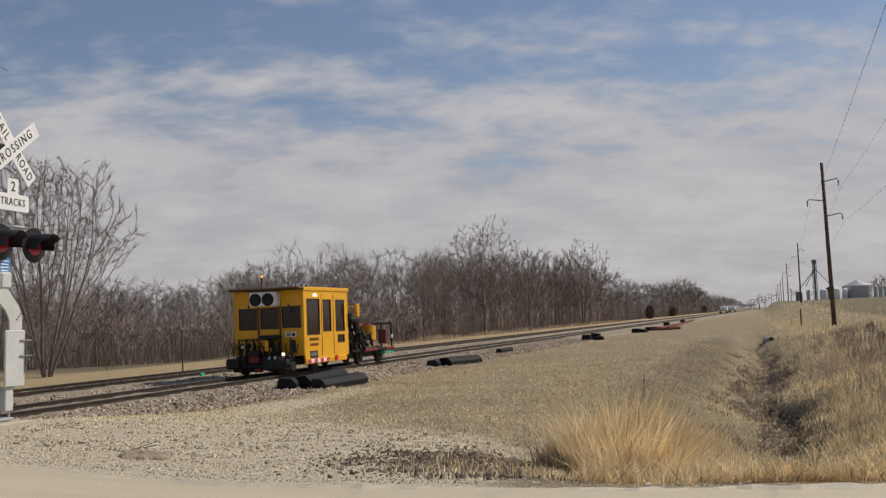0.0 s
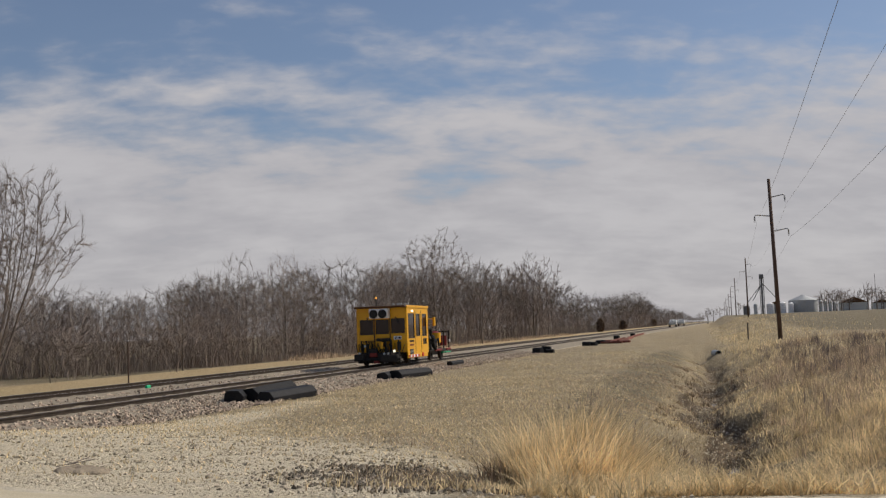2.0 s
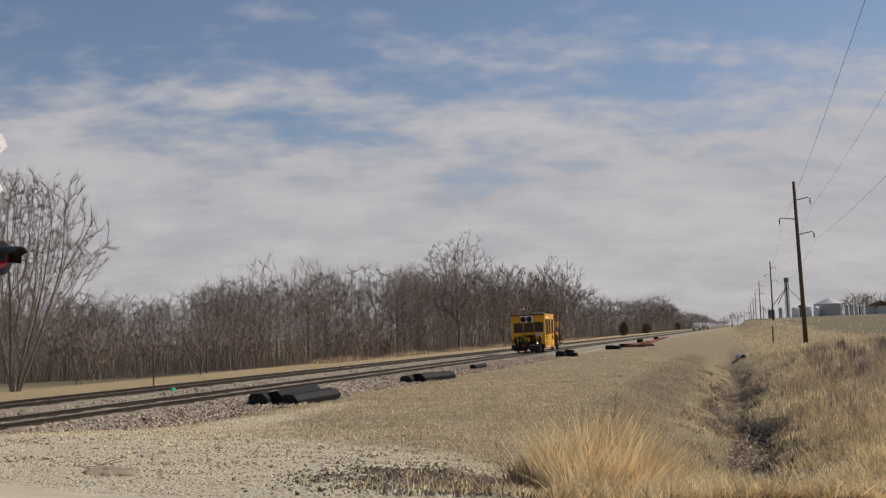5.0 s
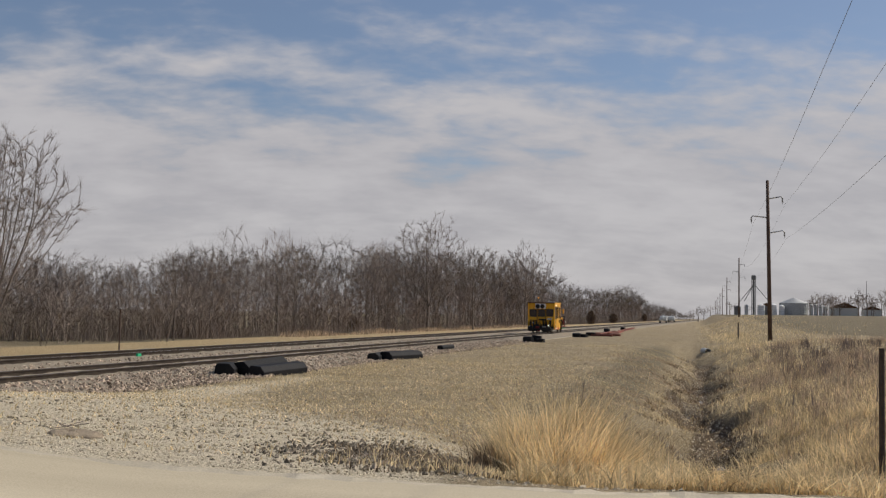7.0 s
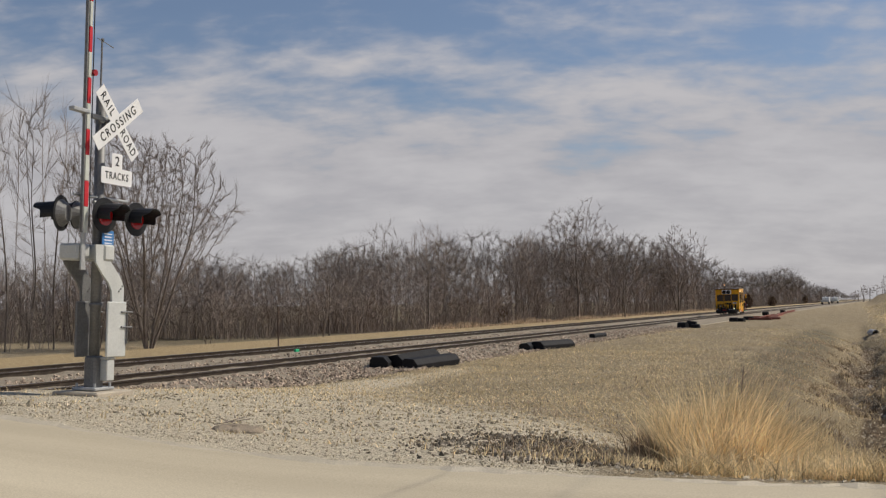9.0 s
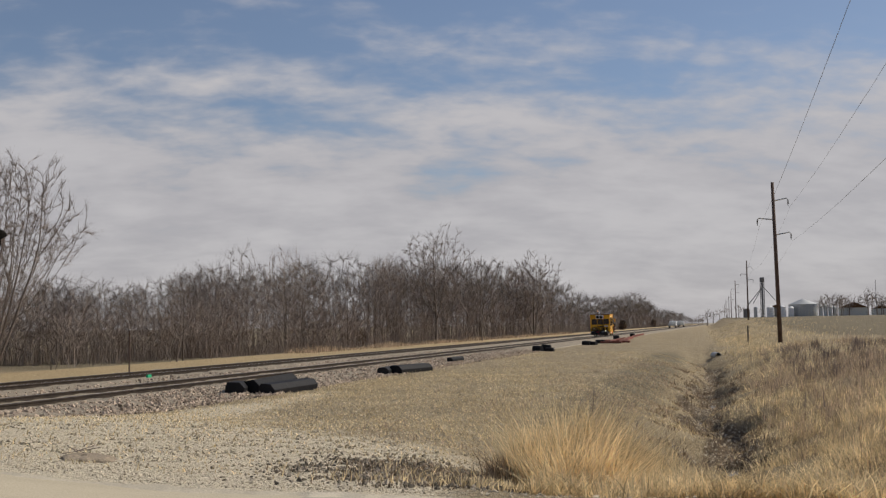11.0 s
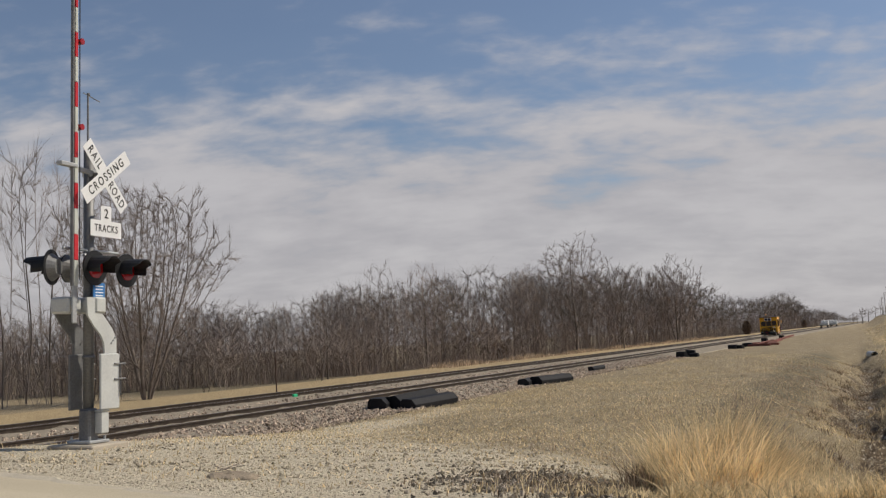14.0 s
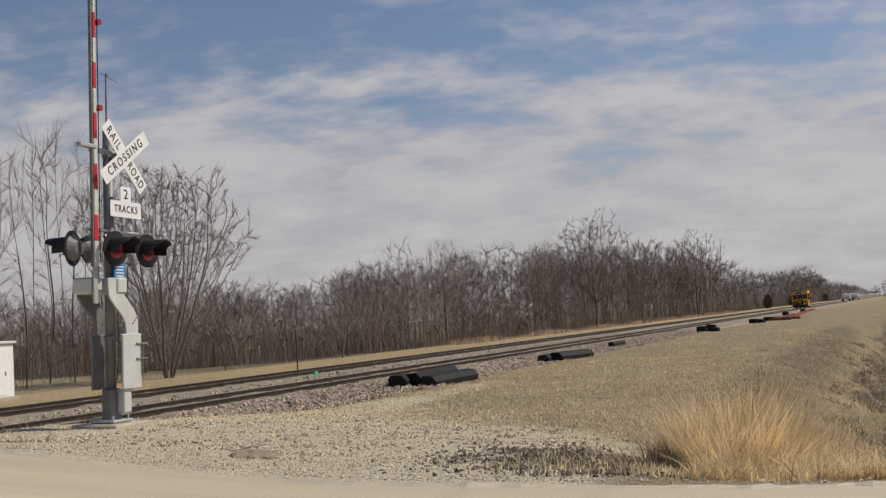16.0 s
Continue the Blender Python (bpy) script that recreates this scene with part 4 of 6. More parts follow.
    # gate arm standing upright, a little towards the road
    foot, lean = Vector((0.10, -0.42, 2.0)), Vector((0.0, 0.0, 1)).normalized()
    arm_mesh = {}
    seg, n = 0.370, 19
    bm = bmesh.new()
    box(bm, (0, 0, 0), (0.03, 0.10, 0.62), 0.01)
    root = part("gate_arm", bm, M_GALV, t, "red and white striped fibreglass gate arm")
    root.matrix_basis = Matrix.Translation(foot + lean * 0.1)
    for i in range(n):
        bm = bmesh.new()
        w = 0.125 - 0.0035 * i
        box(bm, (0, 0.018, 0.22 + seg * (i + 0.5)), (0.045, w - 0.036, seg - 0.003), 0.006)
        part("stripe", bm, M_REDTAPE if i % 2 else M_ARMWHITE, root)
    # added dark grey strip that stands for the side face of the arm
    bm = bmesh.new()
    box(bm, (-0.004, -0.045, 0.22 + seg * n / 2), (0.05, 0.030, seg * n), 0.006)
    part("side_strip", bm, M_MASTGREY, root, "dark grey strip for the arm's side face")
    for z in (2.53, 3.80, 5.9):
        bm = bmesh.new()
        rod(bm, (0.0, 0.05, z), (0.0, 0.10, z), 0.018, n=8)
        rod(bm, (-0.05, 0.105, z), (0.05, 0.105, z), 0.046, n=14)
        part("arm_lamp", bm, M_LENS, root, "small red gate arm lamp")
    bm = bmesh.new()
    rod(bm, (0.03, 0.075, 0.3), (0.03, 0.06, 6.9), 0.008, n=6)
    part("arm_cable", bm, M_BLACK, root)
    # clamp that holds the arm to the mast, and a whip with a small vane
    bm = bmesh.new()
    box(bm, (0.05, -0.14, 4.02), (0.06, 0.62, 0.07), 0.01)
    box(bm, (0.09, -0.56, 4.05), (0.10, 0.34, 0.06), 0.01)
    box(bm, (0.0, 0.02, 4.0), (0.17, 0.17, 0.11), 0.02)
    part("arm_bracket", bm, M_GALV, t)
    bm = bmesh.new()
    rod(bm, (-0.02, 0.0, 4.3), (-0.02, 0.0, 5.20), 0.014, n=8)
    rod(bm, (-0.02, -0.10, 5.20), (-0.02, 0.26, 5.14), 0.008, n=6)
    ball(bm, (-0.02, 0.01, 5.20), 0.03, sub=1)
    part("whip", bm, M_MASTGREY, t)
    # crossbuck: two blades on a common centre, slightly turned
    c = Matrix.Translation((0.20, 0.13, 3.96))
    for turn, shift, words in ((-47, 0.0, ("RAIL", "ROAD")), (37, 0.012, ("CROSSING",))):
        m = c @ FACE @ Matrix.Translation((0, 0, shift)) @ Matrix.Rotation(radians(turn), 4, "Z")
        bm = bmesh.new()
        box(bm, (0, 0, 0), (1.22, 0.229, 0.006), 0.0015)
        blade = part("crossbuck_blade", bm, M_WHITE, t, "white sign blade with black letters")
        blade.matrix_basis = m
        if len(words) == 2:
            letters(blade, words[0], 0.185, pose(-0.35, 0, 0.005), squeeze=0.80, gap=1.32)
            letters(blade, words[1], 0.185, pose(0.34, 0, 0.005), squeeze=0.76, gap=1.22)
        else:
            letters(blade, words[0], 0.185, pose(0, 0, 0.005), squeeze=0.82, gap=1.38)
    bm = bmesh.new()
    box(bm, (0.10, 0.05, 3.98), (0.20, 0.14, 0.05), 0.01)
    part("sign_bracket", bm, M_MASTGREY, t)
    bm = bmesh.new()
    box(bm, (0.09, 0.06, 3.20), (0.18, 0.10, 0.05), 0.01)
    part("sign_bracket", bm, M_MASTGREY, t)
    # number of tracks plaque, an upside-down T
    m = Matrix.Translation((0.19, 0.15, 3.20)) @ FACE
    out = [(-0.33, -0.14), (0.33, -0.14), (0.34, -0.12), (0.34, 0.085), (0.32, 0.10), (0.115, 0.10), (0.115, 0.30), (0.10, 0.32),
           (-0.10, 0.32), (-0.115, 0.30), (-0.115, 0.10), (-0.32, 0.10), (-0.34, 0.085), (-0.34, -0.12)]
    bm = bmesh.new()
    prism(bm, out, 0.005, Matrix.Rotation(radians(-90), 4, "X"))
    sign = part("tracks_sign", bm, M_WHITE, t, "white sign plate reading 2 TRACKS")
    sign.matrix_basis = m
    letters(sign, "TRACKS", 0.15, pose(0, -0.02, 0.005), squeeze=0.82, gap=1.2)
    letters(sign, "2", 0.20, pose(0, 0.20, 0.005))
    # flashing light units
    bm = bmesh.new()
    rod(bm, (0.02, -0.56, 2.86), (0.02, 0.62, 2.86), 0.022, n=10)
    rod(bm, (0.0, -0.1, 2.78), (0.0, 0.1, 2.88), 0.03, n=8)
    part("light_crossarm", bm, M_GALV, t)
    for y, front, s in ((-0.11, True, 1.0), (0.60, True, 1.0), (-0.55, False, 1.0), (-0.24, False, 0.8)):
        k = 1 if front else -1
        bm = bmesh.new()
        rod(bm, (0.10 * k, 0, 0), (0.115 * k, 0, 0), 0.255 * s, n=28)
        bg = part("light_unit", bm, M_BLACK, t, "round black background of a crossing light")
        bg.matrix_basis = Matrix.Translation((0.10 if front else -0.06, y, 2.59)) @ Matrix.Rotation(radians(0 if front else 16), 4, "Z")
        bm = bmesh.new()
        rod(bm, (0.0, 0, 0), (0.10 * k, 0, 0), 0.12, 0.20, n=18)
        part("housing", bm, M_MASTGREY if not front else M_BLACK, bg)
        bm = bmesh.new()
        rod(bm, (0.115 * k, 0, 0), (0.128 * k, 0, 0), 0.15, n=24)
        part("lens", bm, M_LENS, bg, "dark red unlit lens")
        # visor: an upper half tube
        bm = bmesh.new()
        ring = []
        for i in range(13):
            a = radians(-20 + 220 * i / 12)
            ln = 0.34 if 20 < math.degrees(a) < 160 else 0.22
            for rr in (0.175, 0.165):
                ring.append((bm.verts.new((0.115 * k, math.cos(a) * rr, math.sin(a) * rr)), bm.verts.new(((0.115 + ln) * k, math.cos(a) * rr, math.sin(a) * rr - 0.02))))
        for i in range(12):
            for o in (0, 1):
                (p, q2), (r2, s2) = ring[2 * i + o], ring[2 * i + 2 + o]
                bm.faces.new((p, q2, s2, r2))
            bm.faces.new((ring[2 * i][1], ring[2 * i + 1][1], ring[2 * i + 3][1], ring[2 * i + 2][1]))
        part("visor", bm, M_BLACK, bg)
    bm = bmesh.new()
    box(bm, (0.14, 0.13, 2.24), (0.008, 0.25, 0.22), 0.002)
    info = part("notice", bm, M_BLUE, t, "small blue notice with pale unreadable lines")
    info.location = (0.02, -0.10, 0.03)
    bm = bmesh.new()
    for i in range(4):
        box(bm, (0.146, 0.13, 2.30 - i * 0.045), (0.003, 0.17 - 0.02 * (i % 2), 0.016))
    part("lines", bm, M_WHITE, info)
    return t


crossing_signal()


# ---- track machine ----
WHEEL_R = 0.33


def track_machine():
    t = thing("track_machine", pose(NEAR_TRACK, 33, RAIL_Z), "yellow rail maintenance machine with a glazed cab and dark working gear", "rail vehicle")
    W2, Z0, Z1, LEN = 1.32, 0.62, 2.96, 3.9
    th = 0.06

    def slab(name, outline, holes, plane, label="", parent=t):
        """A wall plate with window openings, made of strips."""
        (a0, a1), (b0, b1) = outline
        bm = bmesh.new()
        av = sorted({a0, a1, *[h[0] for h in holes], *[h[1] for h in holes]})
        bv = sorted({b0, b1, *[h[2] for h in holes], *[h[3] for h in holes]})
        for i in range(len(av) - 1):
            for j in range(len(bv) - 1):
                ca, cb = (av[i] + av[i + 1]) / 2, (bv[j] + bv[j + 1]) / 2
                if any(h[0] < ca < h[1] and h[2] < cb < h[3] for h in holes):
                    continue
                da, db = av[i + 1] - av[i], bv[j + 1] - bv[j]
                axis, pos = plane
                box(bm, (ca, pos, cb) if axis == "y" else (pos, ca, cb), (da, th, db) if axis == "y" else (th, da, db))
        bmesh.ops.remove_doubles(bm, verts=bm.verts[:], dist=0.0005)
        w = part(name, bm, M_YELLOW, parent, label)
        for h in holes:
            ca, cb, da, db = (h[0] + h[1]) / 2, (h[2] + h[3]) / 2, h[1] - h[0], h[3] - h[2]
            axis, pos = plane
            bm = bmesh.new()
            box(bm, (ca, pos, cb) if axis == "y" else (pos, ca, cb), (da, 0.02, db) if axis == "y" else (0.02, da, db))
            part("window_pane", bm, M_GLASS, w, "dark tinted glass")
            bm = bmesh.new()
            r = 0.03
            for da2, db2, sa, sb in ((da / 2, 0, r, db + r), (-da / 2, 0, r, db + r), (0, db / 2, da + r, r), (0, -db / 2, da + r, r)):
                box(bm, (ca + da2, pos, cb + db2) if axis == "y" else (pos, ca + da2, cb + db2), (sa, th + 0.02, sb) if axis == "y" else (th + 0.02, sa, sb), 0.006)
            part("window_seal", bm, M_BLACK, w)
        return w

    slab("rear_wall", ((-W2, W2), (Z0, Z1 - 0.05)), [(-1.17, -0.47, 1.56, 2.30), (-0.32, 0.37, 1.58, 2.30), (0.52, 1.22, 1.60, 2.34)], ("y", 0.0))
    slab("front_wall", ((-W2, W2), (Z0, Z1 - 0.05)), [(-1.15, -0.1, 1.4, 2.6), (0.1, 1.15, 1.4, 2.6)], ("y", LEN))
    side = [(0.22, 1.28, 1.32, 2.58), (1.58, 2.28, 1.42, 2.56), (2.72, 3.52, 1.40, 2.56), (2.86, 3.48, 0.86 + 0.12, 1.26)]
    right = slab("side_wall", ((0.03, LEN - 0.03), (Z0 - 0.12, Z1 - 0.02)), side, ("x", W2))
    slab("side_wall", ((0.03, LEN - 0.03), (Z0 - 0.12, Z1 - 0.02)), side[:3], ("x", -W2))
    bm = bmesh.new()
    box(bm, (0, LEN / 2 - 0.17, Z1), (2 * W2 + 0.10, LEN + 0.52, 0.09), 0.035)
    part("roof", bm, M_ROOF, t, "thin dark brown roof with an overhanging edge")
    bm = bmesh.new()
    box(bm, (W2 + 0.03, LEN / 2, Z1 - 0.02), (0.07, LEN + 0.1, 0.14), 0.015)
    part("roof_rail", bm, M_YELLOW, t)
    for x in (-W2 - 0.005, W2 + 0.005):
        bm = bmesh.new()
        box(bm, (x, -0.01, (Z0 + Z1) / 2), (0.07, 0.10, Z1 - Z0), 0.02)
        part("corner_post", bm, M_YELLOW, t)
    for x in (-0.40, 0.445):
        bm = bmesh.new()
        box(bm, (x, -0.045, 1.6), (0.06, 0.05, 2.0), 0.01)
        part("rear_post", bm, M_ROOF, t)
    # air conditioner with two fans
    bm = bmesh.new()
    box(bm, (-0.04, -0.22, 2.62), (1.02, 0.40, 0.50), 0.03)
    ac = part("cooling_unit", bm, M_WHITE, t, "white cooling unit with two black fans")
    for x in (-0.30, 0.18):
        bm = bmesh.new()
        rod(bm, (x, -0.41, 2.60), (x, -0.445, 2.60), 0.225, n=26)
        fan = part("fan", bm, M_BLACK, ac)
        bm = bmesh.new()
        for rr in (0.21, 0.14):
            for i in range(22):
                a, b = i / 22 * 6.2832, (i + 1) / 22 * 6.2832
                rod(bm, (x + math.cos(a) * rr, -0.455, 2.6 + math.sin(a) * rr), (x + math.cos(b) * rr, -0.455, 2.6 + math.sin(b) * rr), 0.008, n=5)
        rod(bm, (x, -0.43, 2.6), (x, -0.47, 2.6), 0.06, n=12)
        part("fan_guard", bm, M_MACH, fan)
    # beacon on a rod, roof lamps, aerials
    bm = bmesh.new()
    rod(bm, (-0.33, 0.15, Z1), (-0.33, 0.15, 3.40), 0.022, n=8)
    mast = part("beacon_rod", bm, M_MACH, t)
    bm = bmesh.new()
    rod(bm, (-0.33, 0.15, 3.40), (-0.33, 0.15, 3.49), 0.045, 0.032, n=12)
    part("beacon", bm, M_AMBER, mast, "lit amber beacon")
    for x, y in ((0.62, 0.05), (0.85, 0.15), (1.02, 0.1), (1.18, 0.3), (1.22, 0.6)):
        bm = bmesh.new()
        rod(bm, (x, y, Z1), (x, y, Z1 + 0.07), 0.02, n=8)
        box(bm, (x, y, Z1 + 0.12), (0.13, 0.08, 0.10), 0.015)
        part("work_lamp", bm, M_GALV, t)
    bm = bmesh.new()
    rod(bm, (1.1, 2.9, Z1), (1.2, 3.4, Z1 + 0.30), 0.012, n=6)
    part("aerial", bm, M_BLACK, t)
    # wipers
    for x in (-0.75, 0.80):
        bm = bmesh.new()
        rod(bm, (x, -0.07, 2.34), (x + 0.13, -0.08, 2.10), 0.016, n=6)
        rod(bm, (x, -0.05, 2.34), (x - 0.04, -0.06, 2.44), 0.025, n=6)
        part("wiper", bm, M_BLACK, t)
    # plates and marks
    bm = bmesh.new()
    box(bm, (0.84, -0.045, 1.36), (0.42, 0.012, 0.17))
    mk = part("logo_plate", bm, M_WHITE, t, "white maker's plate with dark shapes")
    bm = bmesh.new()
    for x in (0.72, 0.82):
        box(bm, (x, -0.054, 1.36), (0.03, 0.006, 0.13))
    box(bm, (0.77, -0.054, 1.36), (0.03, 0.006, 0.16), rot=(0, 35, 0))
    box(bm, (0.95, -0.054, 1.36), (0.12, 0.006, 0.10))
    part("logo", bm, M_LETTER, mk)
    bm = bmesh.new()
    for i in range(8):
        box(bm, (-1.10 + i * 0.088, -0.036, 1.20), (0.055, 0.008, 0.11))
    part("marks", bm, M_LETTER, t)
    bm = bmesh.new()
    for i in range(7):
        box(bm, (W2 + 0.036, 0.42 + i * 0.115, 1.16), (0.008, 0.075, 0.10))
    part("marks", bm, M_LETTER, t)
    bm = bmesh.new()
    for i in range(6):
        box(bm, (W2 + 0.036, 0.46 + i * 0.12, 0.97), (0.008, 0.085, 0.09))
    part("marks", bm, M_MACHRED, t)
    bm = bmesh.new()
    box(bm, (W2 + 0.037, 0.72, 0.62 + 0.0), (0.010, 0.62, 0.26))
    bx = part("decal", bm, M_BLACK, t, "black square decal")
    bm = bmesh.new()
    for i in range(4):
        box(bm, (W2 + 0.044, 0.52 + i * 0.14, 0.62 + 0.03 * (i % 2)), (0.006, 0.06, 0.12))
    part("decal_marks", bm, M_GALV, bx)
    # lower skirt with the reflective stripe
    bm = bmesh.new()
    box(bm, (W2 + 0.01, 1.85, 0.40), (0.08, 3.6, 0.20), 0.02)
    skirt = part("skirt", bm, M_YELLOW, t)
    for i in range(7):
        bm = bmesh.new()
        box(bm, (W2 + 0.055, 0.30 + i * 0.26, 0.40), (0.012, 0.25, 0.13))
        part("reflector", bm, M_REDTAPE if i % 2 == 0 else M_WHITE, skirt)
    bm = bmesh.new()
    rod(bm, (W2 + 0.05, 2.6, 0.42), (W2 + 0.10, 2.6, 0.42), 0.11, n=14)
    part("tail_lamp", bm, M_REDTAPE, skirt)
    bm = bmesh.new()
    box(bm, (W2 + 0.04, 0.9, 2.72), (0.05, 0.30, 0.10), 0.01)
    part("marker_lamp", bm, M_LAMPGLOW, t)
    for y in (1.45, 2.5):
        bm = bmesh.new()
        box(bm, (W2 + 0.034, y, 1.65), (0.012, 0.025, 2.2))
        part("door_seam", bm, M_ROOF, right)
    # mirror at the front corner
    bm = bmesh.new()
    rod(bm, (W2, LEN, 2.3), (W2 + 0.28, LEN + 0.25, 2.3), 0.02, n=8)
    box(bm, (W2 + 0.30, LEN + 0.25, 2.15), (0.12, 0.24, 0.50), 0.03)
    part("mirror", bm, M_YELLOW, t)
    # frame and working gear behind the cab
    bm = bmesh.new()
    for x in (-0.62, 0.62):
        box(bm, (x, 4.3, 0.38), (0.14, 10.0, 0.24), 0.01)
    for y in (-0.5, 1.2, 3.8, 5.6, 7.8, 9.2):
        box(bm, (0, y, 0.38), (1.3, 0.12, 0.18), 0.01)
    part("frame", bm, M_MACH, t)
    rng = random.Random(6)
    for x in (-1.02, -0.74, -0.45, 0.30, 0.60, 0.98):
        bm = bmesh.new()
        rod(bm, (x, -0.35, 0.28), (x + rng.uniform(-0.1, 0.1), -0.25, 1.10), 0.055, n=10)
        rod(bm, (x, -0.35, 0.70), (x, -0.35, 1.25), 0.035, n=8)
        box(bm, (x, -0.40, 0.26), (0.24, 0.40, 0.30), 0.03)
        box(bm, (x, -0.55, 0.55), (0.16, 0.18, 0.20), 0.02)
        part("workhead", bm, M_MACH, t)
    bm = bmesh.new()
    box(bm, (0.0, -0.40, 0.52), (1.5, 0.30, 0.18), 0.02)
    box(bm, (-0.35, -0.45, 0.72), (0.42, 0.30, 0.24), 0.03)
    box(bm, (0.16, -0.25, 1.28), (0.75, 0.30, 0.16), 0.04)
    box(bm, (0.16, -0.25, 1.10), (0.16, 0.2, 0.36), 0.04)
    for i in range(34):
        x = rng.uniform(-1.2, 1.1)
        rod(bm, (x, -0.3, 0.4), (x + rng.uniform(-0.35, 0.35), -0.45, rng.uniform(0.75, 1.15)), 0.018, n=6)
    part("rear_gear", bm, M_MACH, t)
    bm = bmesh.new()
    box(bm, (-0.28, -0.62, 0.52), (0.38, 0.14, 0.20), 0.02)
    box(bm, (-0.12, -0.62, 0.22), (0.26, 0.2, 0.24), 0.02)
    part("hydraulic_block", bm, M_MACHRED, t)
    for x, z in ((-1.02, 0.62), (0.30, 0.58), (0.52, 0.58), (0.84, 0.70), (-0.72, 0.98)):
        bm = bmesh.new()
        box(bm, (x, -0.66, z), (0.11, 0.06, 0.11), 0.02)
        part("lamp", bm, M_GREYPAINT if x != 0.84 else M_LAMPGLOW, t)
    bm = bmesh.new()
    rod(bm, (0.12, -0.48, 0.82), (0.12, -0.48, 1.16), 0.075, n=12)
    part("accumulator", bm, M_YELLOW, t)
    bm = bmesh.new()
    box(bm, (0.92, -0.06, 0.95), (0.20, 0.03, 0.44), 0.02)
    part("rear_vent", bm, M_BLACK, t)
    # axle boxes and trailing work cart low behind the cab
    bm = bmesh.new()
    box(bm, (-0.95, -0.75, 0.42), (0.5, 0.5, 0.34), 0.04)
    box(bm, (0.62, -0.72, 0.34), (0.9, 0.34, 0.36), 0.04)
    rod(bm, (-1.25, -0.8, 0.30), (1.2, -0.8, 0.30), 0.06, n=8)
    part("work_cart", bm, M_MACH, t)
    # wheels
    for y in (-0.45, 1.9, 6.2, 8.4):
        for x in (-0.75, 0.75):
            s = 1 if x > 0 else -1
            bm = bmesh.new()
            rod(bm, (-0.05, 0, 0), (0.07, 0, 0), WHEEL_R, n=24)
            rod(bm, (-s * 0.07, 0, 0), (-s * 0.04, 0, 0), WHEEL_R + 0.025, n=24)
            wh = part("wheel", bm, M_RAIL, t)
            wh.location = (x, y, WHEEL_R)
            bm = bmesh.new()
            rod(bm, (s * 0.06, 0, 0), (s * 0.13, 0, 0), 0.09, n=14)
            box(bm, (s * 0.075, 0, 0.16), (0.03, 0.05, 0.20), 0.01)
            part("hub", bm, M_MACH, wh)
    # front deck: engine, tanks, hoses
    bm = bmesh.new()
    box(bm, (0, 6.6, 0.56), (2.2, 5.6, 0.08), 0.01)
    part("deck", bm, M_MACH, t)
    bm = bmesh.new()
    box(bm, (-0.1, 5.3, 1.05), (1.5, 2.4, 0.95), 0.06)
    part("engine", bm, M_MACH, t, "black engine housing")
    bm = bmesh.new()
    box(bm, (0.2, 5.5, 1.75), (1.2, 1.9, 0.30), 0.06)
    rod(bm, (0.8, 5.2, 1.7), (0.8, 5.2, 2.05), 0.16, n=12)
    part("radiator", bm, M_MACH, t)
    for i in range(70):
        p = (rng.uniform(0.2, 1.2), rng.uniform(3.95, 6.9), rng.uniform(0.5, 1.2))
        bm = bmesh.new()
        rod(bm, p, (p[0] + rng.uniform(-0.3, 0.2), p[1] + rng.uniform(-0.5, 0.5), p[2] + rng.uniform(0.2, 0.8)), rng.uniform(0.02, 0.085), n=7)
        part("hose", bm, M_MACH, t)
    bm = bmesh.new()
    rod(bm, (1.0, 4.1, 0.6), (1.05, 4.1, 2.2), 0.05, n=8)
    rod(bm, (1.05, 4.1, 2.2), (0.9, 6.4, 1.2), 0.035, n=8)
    part("lift_arm", bm, M_MACH, t)
    bm = bmesh.new()
    rod(bm, (0.78, 7.3, 0.95), (0.78, 7.3, 1.52), 0.32, n=20)
    tank = part("tank", bm, M_YELLOW, t, "yellow tank")
    bm = bmesh.new()
    rod(bm, (0.78, 7.3, 1.52), (0.78, 7.3, 1.64), 0.28, 0.10, n=16)
    part("tank_cap", bm, M_MACHRED, tank)
    bm = bmesh.new()
    box(bm, (0.1, 7.2, 1.45), (0.9, 0.5, 0.35), 0.05)
    part("red_box", bm, M_MACHRED, t)
    for x, y in ((1.0, 8.6), (0.72, 8.85)):
        bm = bmesh.new()
        rod(bm, (x, y, 0.75), (x, y, 1.35), 0.10, n=14)
        bottle = part("gas_bottle", bm, M_MACHRED, t)
        bm = bmesh.new()
        rod(bm, (x, y, 1.35), (x, y, 1.48), 0.04, n=8)
        part("valve", bm, M_GALV, bottle)
    for x, y in ((1.05, 8.1), (0.2, 9.2), (-0.9, 9.2), (1.05, 9.3)):
        bm = bmesh.new()
        rod(bm, (x, y, 0.6), (x, y, 1.65), 0.035, n=8)
        part("guard_post", bm, M_MACH, t)
    bm = bmesh.new()
    rod(bm, (-0.9, 9.2, 1.6), (1.05, 9.3, 1.6), 0.03, n=8)
    part("guard_rail", bm, M_MACH, t)
    bm = bmesh.new()
    box(bm, (1.0, 8.8, 0.38), (0.3, 1.1, 0.06), 0.02)
    part("front_step", bm, M_GREEN, t)
    for y, ln in ((6.7, 1.5), (8.9, 1.0)):
        bm = bmesh.new()
        box(bm, (1.12, y, 0.56), (0.06, ln, 0.12), 0.02)
        part("side_panel", bm, M_MACHRED, t)
    bm = bmesh.new()
    box(bm, (1.15, 9.1, 1.05), (0.05, 0.12, 0.16), 0.01)
    part("head_lamp", bm, M_WHITE, t)
    return t


MACHINE = track_machine()


